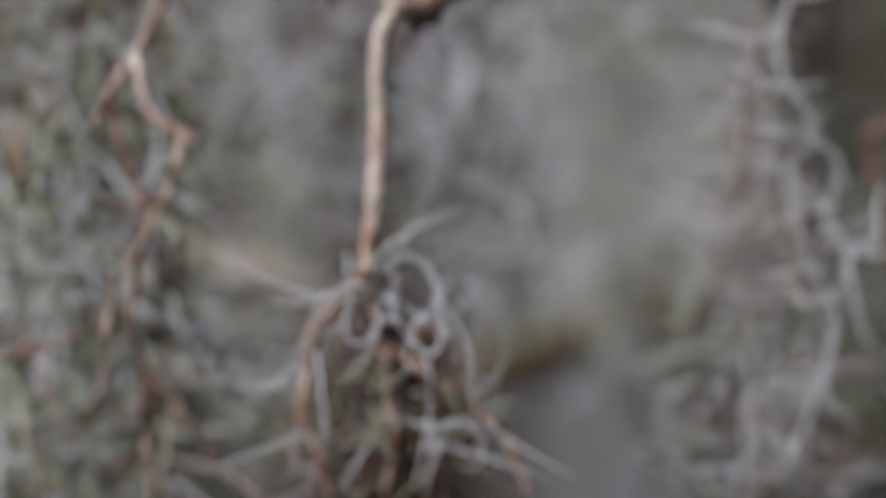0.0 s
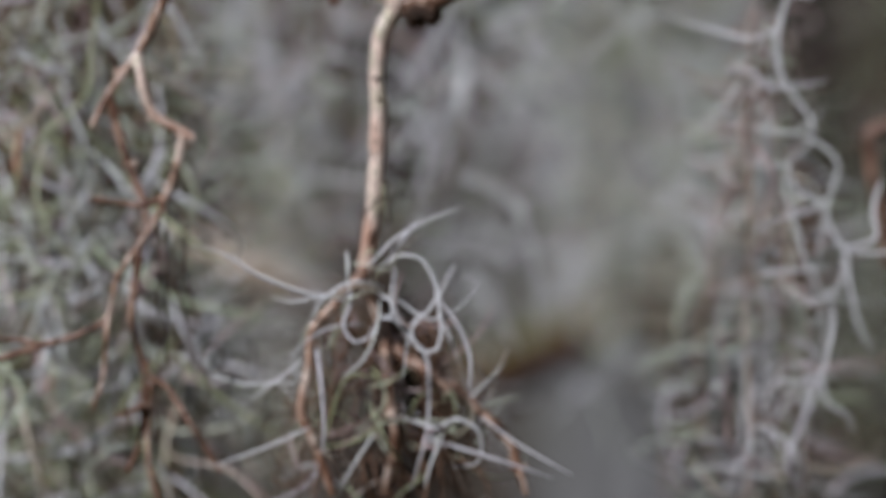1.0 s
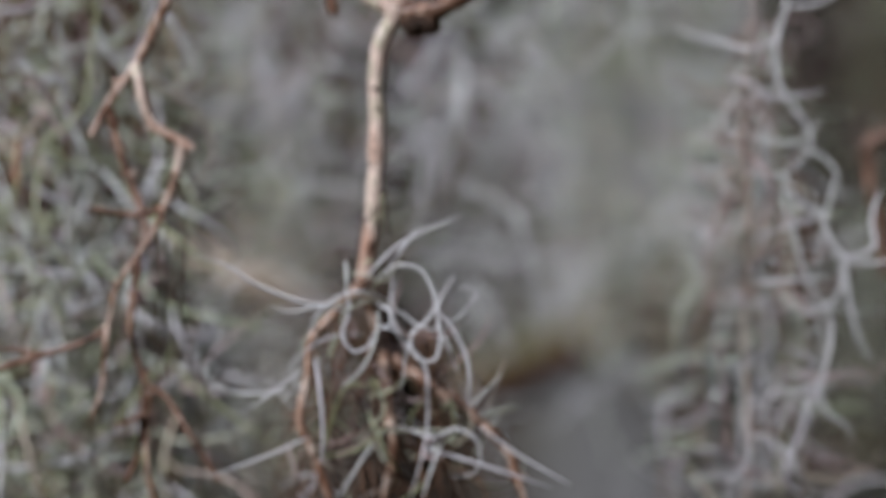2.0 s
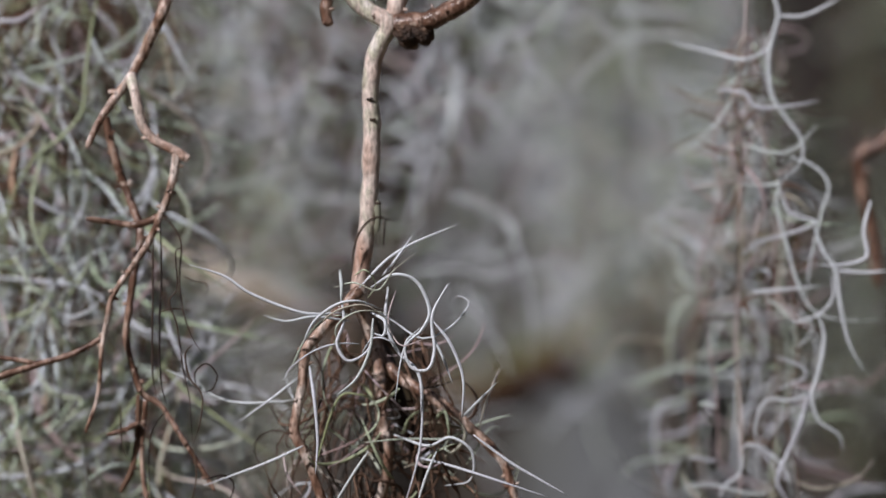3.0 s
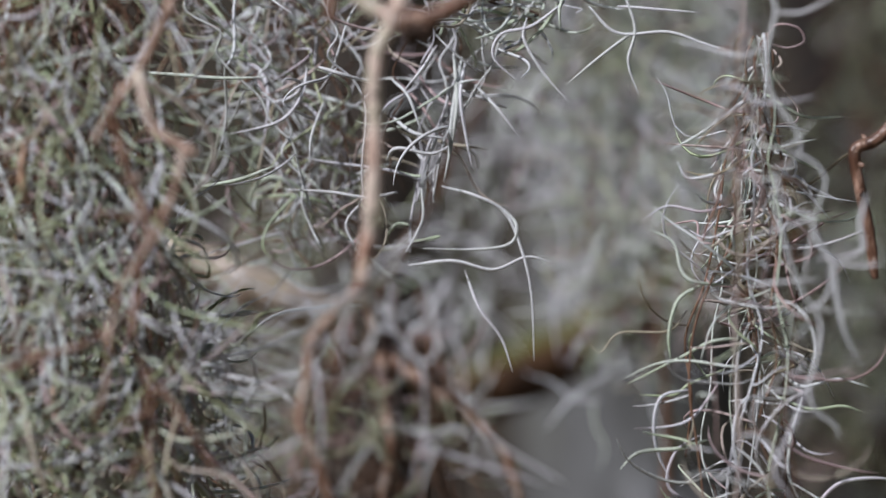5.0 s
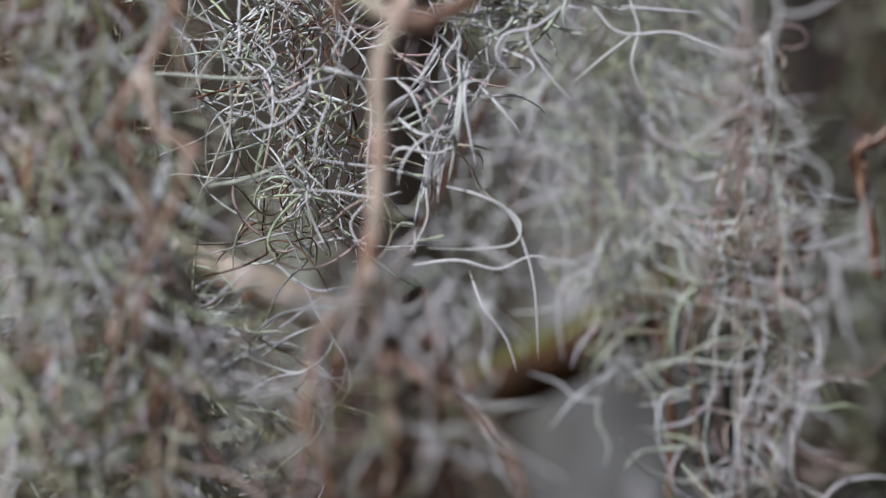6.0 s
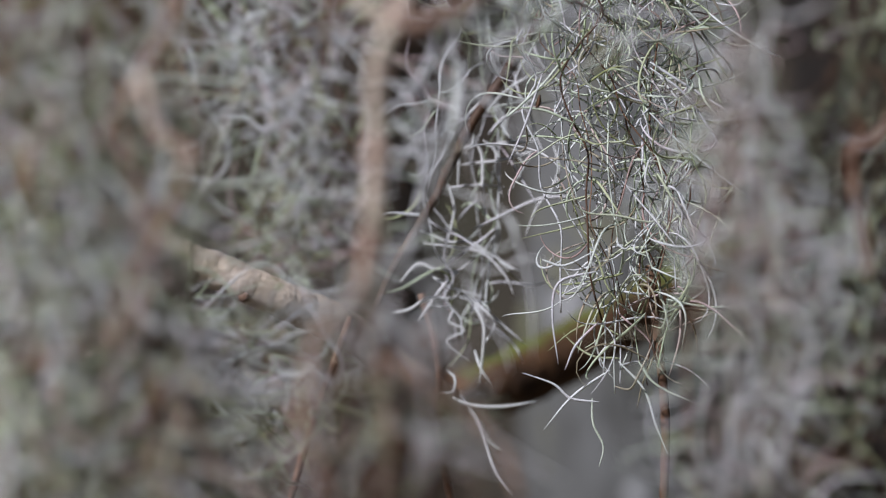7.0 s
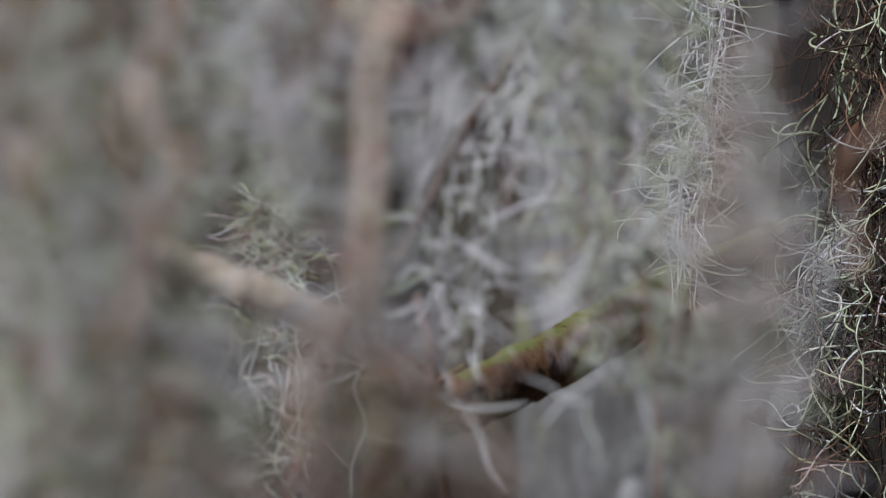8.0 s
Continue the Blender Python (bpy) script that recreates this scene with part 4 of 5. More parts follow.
locks(t, 0.0008, (0.1264, 2.815, 1.5712), (0.1488, 2.815, 1.5670), (0.1744, 2.815, 1.5680))
locks(t, 0.0009, (0.0876, 2.804, 1.5873), (0.0653, 2.804, 1.5809), (0.0615, 2.804, 1.5618), (0.0647, 2.804, 1.5347))
locks(t, 0.0009, (0.0876, 2.804, 1.5586), (0.0749, 2.804, 1.5458), (0.0685, 2.804, 1.5315))
locks(t, 0.0009, (0.0558, 2.804, 1.5936), (0.0685, 2.804, 1.5904), (0.0876, 2.804, 1.6000))
locks(t, 0.0009, (0.0685, 2.804, 1.7084), (0.0558, 2.804, 1.6924), (0.0367, 2.804, 1.6749), (0.0382, 2.804, 1.6797))
locks(t, 0.0009, (0.0749, 2.804, 1.6701), (0.0558, 2.804, 1.6781), (0.0351, 2.804, 1.6797))
locks(t, 0.0009, (0.0558, 2.804, 1.6988), (0.0462, 2.804, 1.6701), (0.0360, 2.804, 1.6472))

t = moss("sparse forked grey moss strands", [(0.0187, 2.991, 1.7698), (0.0221, 2.991, 1.6815), (0.0170, 2.991, 1.5966), (0.0119, 2.991, 1.5389)], (0.034, 0.028, 0.018, 0.010), 6, 48, 50, (MOSS, MOSS, MOSS_GREEN), deep=0.03, length=(0.025, 0.055), thick=0.00085, turn=(0.2, 1.8), single=120, dark=0.1)
locks(t, 0.00132, (0.0051, 2.986, 1.5102), (0.0169, 2.980, 1.5059), (0.0355, 2.980, 1.5053), (0.0558, 2.980, 1.5086), mat=MOSS_SILVER)
locks(t, 0.00120, (0.0102, 2.986, 1.5119), (0.0220, 2.980, 1.4934), (0.0305, 2.980, 1.4680), (0.0416, 2.980, 1.4521), mat=MOSS_SILVER)
locks(t, 0.00096, (0.0220, 2.986, 1.4966), (0.0271, 2.980, 1.4850), (0.0355, 2.980, 1.4789), mat=MOSS_SILVER)
locks(t, 0.00120, (0.0153, 2.986, 1.5712), (0.0237, 2.980, 1.5560), (0.0237, 2.980, 1.5391), (0.0213, 2.980, 1.5181), mat=MOSS_SILVER)
locks(t, 0.00120, (0.0119, 2.986, 1.5729), (0.0288, 2.980, 1.5594), (0.0484, 2.980, 1.5432), mat=MOSS_SILVER)
locks(t, 0.00120, (-0.0068, 2.986, 1.5831), (0.0051, 2.980, 1.5763), (0.0247, 2.980, 1.5709), mat=MOSS_SILVER)
locks(t, 0.00108, (0.0186, 2.986, 1.5390), (0.0220, 2.980, 1.5289), (0.0281, 2.980, 1.5188), mat=MOSS_SILVER)
locks(t, 0.00096, (-0.0085, 2.986, 1.5661), (0.0051, 2.980, 1.5635), (0.0034, 2.980, 1.5560), (0.0125, 2.980, 1.5509), (0.0017, 2.980, 1.5442), (0.0152, 2.980, 1.5323), mat=MOSS_SILVER)
locks(t, 0.00096, (0.0017, 2.986, 1.5271), (0.0068, 2.980, 1.5222), (0.0051, 2.980, 1.5137), (-0.0034, 2.980, 1.5137), mat=MOSS_SILVER)
locks(t, 0.00108, (0.0288, 2.986, 1.5983), (0.0372, 2.980, 1.5898), (0.0464, 2.980, 1.5865), mat=MOSS_SILVER)
locks(t, 0.00108, (-0.0153, 2.986, 1.5559), (0.0017, 2.980, 1.5797), (0.0220, 2.980, 1.5966), mat=MOSS_SILVER)

locks(t, 0.0012, (0.0369, 2.975, 1.7023), (0.0234, 2.975, 1.6887), (0.0149, 2.975, 1.6803), (0.0115, 2.975, 1.6769), mat=MOSS_SILVER)
locks(t, 0.0011, (0.0522, 2.975, 1.7040), (0.0369, 2.975, 1.6938), (0.0234, 2.975, 1.6803), (0.0149, 2.975, 1.6735), mat=MOSS_SILVER)
locks(t, 0.0010, (-0.0088, 2.975, 1.6894), (0.0030, 2.975, 1.6854), (0.0115, 2.975, 1.6803), mat=MOSS_SILVER)
locks(t, 0.0010, (0.0132, 2.975, 1.6769), (0.0047, 2.975, 1.6786), (0.0013, 2.975, 1.6725), (0.0064, 2.975, 1.6684), mat=MOSS_SILVER)
locks(t, 0.0010, (0.0064, 2.975, 1.6701), (-0.0003, 2.975, 1.6566), (-0.0071, 2.975, 1.6447), (-0.0098, 2.975, 1.6345), mat=MOSS_SILVER)
locks(t, 0.0012, (0.0183, 2.975, 1.6684), (0.0166, 2.975, 1.6616), (0.0098, 2.975, 1.6583), (0.0091, 2.975, 1.6481), (0.0081, 2.975, 1.6345), mat=MOSS_SILVER)
locks(t, 0.0012, (0.0183, 2.975, 1.6633), (0.0227, 2.975, 1.6566), (0.0234, 2.975, 1.6413), (0.0240, 2.975, 1.6278), (0.0261, 2.975, 1.6142), mat=MOSS_SILVER)
locks(t, 0.0011, (0.0251, 2.975, 1.6616), (0.0386, 2.975, 1.6633), (0.0505, 2.975, 1.6633), (0.0556, 2.975, 1.6650), mat=MOSS_SILVER)
locks(t, 0.0012, (0.0539, 2.975, 1.6583), (0.0369, 2.975, 1.6532), (0.0166, 2.975, 1.6508), (0.0098, 2.975, 1.6498), mat=MOSS_SILVER)
locks(t, 0.0011, (0.0268, 2.975, 1.6684), (0.0369, 2.975, 1.6786), (0.0539, 2.975, 1.6854), (0.0691, 2.975, 1.6887), mat=MOSS_SILVER)
locks(t, 0.0009, (0.0234, 2.975, 1.6650), (0.0308, 2.975, 1.6583), (0.0318, 2.975, 1.6447), (0.0352, 2.975, 1.6311), mat=MOSS_SILVER)
locks(t, 0.0010, (0.0522, 2.975, 1.6566), (0.0454, 2.975, 1.6447), (0.0386, 2.975, 1.6328), mat=MOSS_SILVER)
locks(t, 0.0010, (0.0030, 2.975, 1.6362), (0.0200, 2.975, 1.6379), (0.0369, 2.975, 1.6369), mat=MOSS_SILVER)
locks(t, 0.0012, (0.0776, 2.975, 1.6311), (0.0572, 2.975, 1.6295), (0.0335, 2.975, 1.6193), (0.0166, 2.975, 1.6108), mat=MOSS_SILVER)
locks(t, 0.0010, (0.0030, 2.975, 1.6379), (0.0064, 2.975, 1.6244), (0.0047, 2.975, 1.6142), (0.0030, 2.975, 1.6057), mat=MOSS_SILVER)
locks(t, 0.0012, (-0.0139, 2.975, 1.6108), (0.0030, 2.975, 1.6040), (0.0166, 2.975, 1.6034), (0.0268, 2.975, 1.5973), (0.0454, 2.975, 1.5864), mat=MOSS_SILVER)
locks(t, 0.0011, (-0.0122, 2.975, 1.6034), (0.0064, 2.975, 1.6007), (0.0234, 2.975, 1.5973), (0.0369, 2.975, 1.5837), (0.0420, 2.975, 1.5719), mat=MOSS_SILVER)
locks(t, 0.0012, (0.0522, 2.975, 1.7328), (0.0539, 2.975, 1.7226), (0.0572, 2.975, 1.7125), (0.0623, 2.975, 1.7057), mat=MOSS_SILVER)
locks(t, 0.0011, (0.0420, 2.975, 1.7057), (0.0454, 2.975, 1.6921), (0.0522, 2.975, 1.6786), (0.0556, 2.975, 1.6667), (0.0623, 2.975, 1.6515), mat=MOSS_SILVER)
locks(t, 0.0011, (0.0657, 2.975, 1.6616), (0.0691, 2.975, 1.6481), (0.0640, 2.975, 1.6345), (0.0556, 2.975, 1.6244), (0.0488, 2.975, 1.6074), mat=MOSS_SILVER)
locks(t, 0.0011, (0.0030, 2.975, 1.5905), (0.0115, 2.975, 1.5973), (0.0234, 2.975, 1.6057), (0.0335, 2.975, 1.6142), mat=MOSS_SILVER)
locks(t, 0.0011, (-0.0258, 2.975, 1.5803), (-0.0156, 2.975, 1.5905), (-0.0054, 2.975, 1.5878), (0.0064, 2.975, 1.5864), (0.0166, 2.975, 1.5922), mat=MOSS_SILVER)
locks(t, 0.0012, (-0.0308, 2.975, 1.5617), (-0.0207, 2.975, 1.5634), (-0.0088, 2.975, 1.5702), (0.0064, 2.975, 1.5708), (0.0115, 2.975, 1.5786), mat=MOSS_SILVER)

moss("bright-edged fine moss fringe", [(0.1998, 3.525, 1.8022), (0.1850, 3.525, 1.7179), (0.1757, 3.525, 1.6457), (0.1717, 3.525, 1.5535)], (0.014, 0.015, 0.014, 0.008), 12, 240, 51, (MOSS_SILVER, MOSS, MOSS_GREEN), deep=0.04, length=(0.026, 0.062), thick=0.00078, turn=(0.4, 2.4), sideways=1.4, single=140, dark=0.2, n=13, core=MOSS_WARM)
# Dark fibres in these two clumps put the trunk's shade into colour.
moss("dense moss down a dark trunk, near-black fibres painting in its shade", [(0.3263, 3.640, 1.8335), (0.3233, 3.630, 1.7007), (0.3154, 3.610, 1.5770), (0.3125, 3.600, 1.3723)], (0.062, 0.060, 0.052, 0.050), 40, 560, 52, (MOSS_GREEN, DARK_FIBRE, MOSS, DARK_FIBRE, DARK_FIBRE, DEAD), core=DARK_FIBRE, low=0.8, droop=0.7, sideways=0.8, deep=0.05, length=(0.04, 0.095), thick=0.00085, turn=(0.5, 3.0), n=13, single=290, dark=0.85)
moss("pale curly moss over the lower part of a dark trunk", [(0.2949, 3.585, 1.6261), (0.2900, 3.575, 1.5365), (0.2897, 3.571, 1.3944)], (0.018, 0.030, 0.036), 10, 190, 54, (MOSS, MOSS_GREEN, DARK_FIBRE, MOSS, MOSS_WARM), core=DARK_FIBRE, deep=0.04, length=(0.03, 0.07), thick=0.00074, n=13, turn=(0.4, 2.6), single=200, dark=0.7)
moss("grey moss tufts beneath and behind a pale branch", [(-0.1150, 3.295, 1.6330), (-0.1080, 3.295, 1.5600), (-0.1118, 3.295, 1.3912)], (0.016, 0.028, 0.040), 12, 280, 53, (MOSS, MOSS_GREEN, MOSS_WARM), deep=0.06, length=(0.015, 0.045), thick=0.00075, turn=(0.1, 1.5), single=120, dark=0.5)


# ---- front moss on the forked twig ----
def front_moss():
    base = (-0.0328, 2.040, 1.5843)
    t = thing("moss_tuft", base, "silvery curling moss tuft wound round a forked twig", "moss", "hanging moss")
    tendril(t, base, ((-0.0395, 2.035, 1.5764), (-0.0553, 2.030, 1.5764), (-0.0757, 2.030, 1.5839), (-0.0870, 2.030, 1.5912), (-0.1010, 2.030, 1.5957)), THICK * 0.8, MOSS_SILVER)
    tendril(t, base, ((-0.0372, 2.035, 1.5730), (-0.0507, 2.030, 1.5749), (-0.0621, 2.030, 1.5730), (-0.0711, 2.030, 1.5755)), THICK * 0.75, MOSS_SILVER)
    tendril(t, base, ((-0.0326, 2.030, 1.5866), (-0.0213, 2.030, 1.5980), (-0.0100, 2.030, 1.6048), (0.0063, 2.030, 1.6116)), THICK * 0.9, MOSS_SILVER)
    tendril(t, base, ((-0.0236, 2.035, 1.5911), (-0.0179, 2.030, 1.5980), (-0.0116, 2.030, 1.6075)), THICK * 0.8, MOSS_SILVER)
    tendril(t, base, ((-0.0281, 2.030, 1.5866), (-0.0189, 2.020, 1.5917), (-0.0099, 2.020, 1.5890), (-0.0047, 2.020, 1.5777), (-0.0077, 2.020, 1.5698), (-0.0149, 2.020, 1.5619), (-0.0185, 2.020, 1.5416)), THICK * 1.0, MOSS_SILVER)
    tendril(t, base, ((0.0025, 2.020, 1.5878), (-0.0036, 2.020, 1.5754), (-0.0027, 2.020, 1.5619), (-0.0054, 2.020, 1.5540), (-0.0122, 2.020, 1.5551), (-0.0144, 2.020, 1.5642), (-0.0081, 2.020, 1.5709)), THICK * 1.0, MOSS_SILVER)
    tendril(t, base, ((-0.0214, 2.040, 1.5866), (-0.0223, 2.035, 1.5730), (-0.0179, 2.035, 1.5616), (-0.0095, 2.030, 1.5527), (-0.0077, 2.030, 1.5413), (-0.0088, 2.030, 1.5209), (-0.0150, 2.030, 1.4983)), THICK * 0.95, MOSS_SILVER)
    tendril(t, base, ((-0.0032, 2.020, 1.5732), (0.0036, 2.020, 1.5642), (0.0086, 2.020, 1.5506), (0.0081, 2.020, 1.5349)), THICK * 0.9, MOSS_SILVER)
    tendril(t, base, ((-0.0043, 2.025, 1.5686), (0.0002, 2.025, 1.5596), (0.0043, 2.025, 1.5487)), THICK * 0.8, MOSS_SILVER)
    tendril(t, base, ((-0.0304, 2.030, 1.5798), (-0.0190, 2.030, 1.5730), (-0.0077, 2.025, 1.5663), (0.0036, 2.025, 1.5708), (0.0109, 2.030, 1.5798), (0.0070, 2.030, 1.5832), (0.0043, 2.030, 1.5810)), THICK * 0.55, MOSS_SILVER)
    tendril(t, base, ((-0.0401, 2.020, 1.5840), (-0.0388, 2.020, 1.5732), (-0.0415, 2.020, 1.5642), (-0.0370, 2.020, 1.5574), (-0.0291, 2.020, 1.5619), (-0.0271, 2.020, 1.5732)), THICK * 0.95, MOSS_SILVER)
    tendril(t, base, ((-0.0271, 2.020, 1.5743), (-0.0284, 2.020, 1.5619), (-0.0336, 2.020, 1.5506), (-0.0415, 2.020, 1.5439)), THICK * 0.95, MOSS_SILVER)
    tendril(t, base, ((-0.0280, 2.025, 1.5765), (-0.0225, 2.020, 1.5732), (-0.0230, 2.020, 1.5675), (-0.0275, 2.020, 1.5687)), THICK * 0.9, MOSS_SILVER)
    tendril(t, base, ((-0.0553, 2.030, 1.5640), (-0.0506, 2.025, 1.5731), (-0.0415, 2.020, 1.5799), (-0.0325, 2.020, 1.5811), (-0.0236, 2.030, 1.5776)), THICK * 0.8, MOSS_SILVER)
    tendril(t, base, ((-0.0405, 2.030, 1.5934), (-0.0397, 2.020, 1.5867), (-0.0401, 2.020, 1.5799)), THICK * 0.9, MOSS_SILVER)
    tendril(t, base, ((0.0086, 2.035, 1.5348), (0.0150, 2.030, 1.5413), (0.0222, 2.030, 1.5486)), THICK * 0.7, MOSS_SILVER)
    tendril(t, base, ((0.0127, 2.030, 1.5277), (0.0263, 2.030, 1.5175), (0.0376, 2.030, 1.5107), (0.0501, 2.030, 1.5037)), THICK * 0.8, MOSS_SILVER)
    tendril(t, base, ((-0.0100, 2.040, 1.5183), (0.0036, 2.035, 1.5151), (0.0217, 2.030, 1.5096), (0.0426, 2.030, 1.5028)), THICK * 0.75, MOSS_SILVER)
    tendril(t, base, ((-0.0526, 2.030, 1.5549), (-0.0506, 2.025, 1.5415), (-0.0493, 2.025, 1.5257), (-0.0502, 2.025, 1.5121)), THICK * 0.95, MOSS_SILVER)
    tendril(t, base, ((-0.0578, 2.040, 1.5501), (-0.0692, 2.040, 1.5410), (-0.0824, 2.040, 1.5319)), THICK * 0.7, MOSS_SILVER)
    tendril(t, base, ((-0.0554, 2.035, 1.5230), (-0.0713, 2.035, 1.5157), (-0.0952, 2.035, 1.5071)), THICK * 0.85, MOSS_SILVER)
    tendril(t, base, ((-0.0292, 2.030, 1.5209), (-0.0353, 2.030, 1.5119), (-0.0439, 2.030, 1.4983)), THICK * 0.85, MOSS_SILVER)
    tendril(t, base, ((-0.0020, 2.030, 1.5209), (-0.0066, 2.030, 1.5096), (-0.0100, 2.030, 1.4983)), THICK * 0.85, MOSS_SILVER)
    tendril(t, base, ((-0.0602, 2.045, 1.5409), (-0.0785, 2.045, 1.5398), (-0.0899, 2.045, 1.5420), (-0.1036, 2.045, 1.5500), (-0.1109, 2.045, 1.5534)), THICK * 0.9, MOSS_SILVER)
    tendril(t, base, ((-0.0191, 2.040, 1.5274), (-0.0055, 2.035, 1.5230), (0.0036, 2.030, 1.5266), (0.0122, 2.030, 1.5209), (0.0116, 2.035, 1.5094), (0.0014, 2.040, 1.5069)), THICK * 0.8, MOSS_SILVER)
    tendril(t, base, ((-0.0348, 2.025, 1.5912), (-0.0302, 2.020, 1.5935), (-0.0262, 2.025, 1.5878), (-0.0304, 2.030, 1.5810)), THICK * 0.43, MOSS_GREEN)
    tendril(t, base, ((-0.0326, 2.030, 1.5640), (-0.0416, 2.025, 1.5641), (-0.0506, 2.025, 1.5614), (-0.0598, 2.030, 1.5549), (-0.0632, 2.030, 1.5493)), THICK * 0.46, MOSS)
    tendril(t, base, ((-0.0516, 2.030, 1.5690), (-0.0419, 2.020, 1.5772), (-0.0302, 2.020, 1.5795), (-0.0203, 2.025, 1.5727)), THICK * 0.50, MOSS_WARM)
    tendril(t, base, ((-0.0390, 2.030, 1.5590), (-0.0419, 2.020, 1.5705), (-0.0325, 2.020, 1.5772), (-0.0185, 2.025, 1.5758)), THICK * 0.46, MOSS_GREEN)
    tendril(t, base, ((-0.0326, 2.030, 1.5583), (-0.0271, 2.020, 1.5664), (-0.0189, 2.020, 1.5642), (-0.0140, 2.030, 1.5549)), THICK * 0.50, MOSS)
    tendril(t, base, ((-0.0181, 2.030, 1.5855), (-0.0212, 2.025, 1.5731), (-0.0162, 2.020, 1.5637), (-0.0072, 2.020, 1.5660)), THICK * 0.50, MOSS_WARM)
    tendril(t, base, ((-0.0426, 2.030, 1.5866), (-0.0347, 2.020, 1.5885), (-0.0252, 2.020, 1.5856), (-0.0189, 2.020, 1.5935), (-0.0104, 2.025, 1.6002)), THICK * 0.46, MOSS_GREEN)
    tendril(t, base, ((-0.0600, 2.035, 1.5548), (-0.0541, 2.030, 1.5662), (-0.0461, 2.025, 1.5742), (-0.0365, 2.020, 1.5759)), THICK * 0.46, MOSS)
    tendril(t, base, ((-0.0637, 2.045, 1.5204), (-0.0619, 2.040, 1.5114), (-0.0555, 2.040, 1.5023)), THICK * 0.6, MOSS_WARM)
    tendril(t, base, ((-0.0510, 2.040, 1.5137), (-0.0418, 2.035, 1.5412), (-0.0327, 2.035, 1.5435), (-0.0264, 2.040, 1.5410)), THICK * 0.6, MOSS_GREEN)
    # short tangle and dead fibres inside the fork; near-black ones paint its inner shade
    rng = np.random.default_rng(61)
    o = np.array((-0.0285, 2.060, 1.5726))
    for i in range(84):
        q = o + np.array([np.clip(rng.normal(), -1.5, 1.5) * 0.017, abs(rng.normal()) * 0.010, -rng.uniform(0.0, 0.085)])
        az = rng.uniform(0, 2 * np.pi)
        p = curl_path(rng, q, (math.cos(az), math.sin(az), rng.normal() * 0.8 - 0.3), rng.uniform(0.022, 0.055), rng.uniform(0.6, 3.6), 14)
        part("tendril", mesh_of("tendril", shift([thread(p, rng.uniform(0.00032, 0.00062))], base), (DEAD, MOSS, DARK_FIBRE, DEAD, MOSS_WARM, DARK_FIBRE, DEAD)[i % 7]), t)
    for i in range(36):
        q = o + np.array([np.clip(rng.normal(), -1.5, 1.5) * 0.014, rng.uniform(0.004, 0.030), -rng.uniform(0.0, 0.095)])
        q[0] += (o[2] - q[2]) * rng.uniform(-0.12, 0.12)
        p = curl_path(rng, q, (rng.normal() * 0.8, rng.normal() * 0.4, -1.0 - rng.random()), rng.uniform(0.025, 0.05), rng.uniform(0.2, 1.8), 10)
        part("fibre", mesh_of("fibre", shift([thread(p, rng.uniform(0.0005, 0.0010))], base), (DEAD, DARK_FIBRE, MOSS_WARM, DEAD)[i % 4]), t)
    low = np.array((-0.0055, 2.055, 1.5223))
    for i in range(34):
        q = low + np.array([rng.normal() * 0.015 - 0.004, rng.normal() * 0.008, rng.normal() * 0.012 - 0.006])
        az = rng.uniform(0, 2 * np.pi)
        p = curl_path(rng, q, (math.cos(az), math.sin(az), rng.normal() * 0.5), rng.uniform(0.022, 0.048), rng.uniform(0.9, 3.8), 14)
        part("tendril", mesh_of("tendril", shift([thread(p, rng.uniform(0.0004, 0.0008))], base), (MOSS_GREEN, MOSS_WARM, MOSS_GREEN, DEAD)[i % 4]), t)
    for i in range(30):
        x = np.clip(rng.normal(), -1.4, 1.4) * 0.016
        z0, ln = rng.uniform(-0.03, 0.0), rng.uniform(0.03, 0.09)
        m = 12
        p = o + np.stack([x * (1 + np.linspace(0, 0.5, m)) + np.cumsum(rng.normal(size=m)) * 0.0019, np.full(m, rng.normal() * 0.008) + np.cumsum(rng.normal(size=m)) * 0.0007, z0 - np.linspace(0, ln, m)], 1)
        part("fibre", mesh_of("fibre", shift([sweep(p, np.linspace(0.0005, 0.00028, m), 5)], base), DEAD), t)


front_moss()


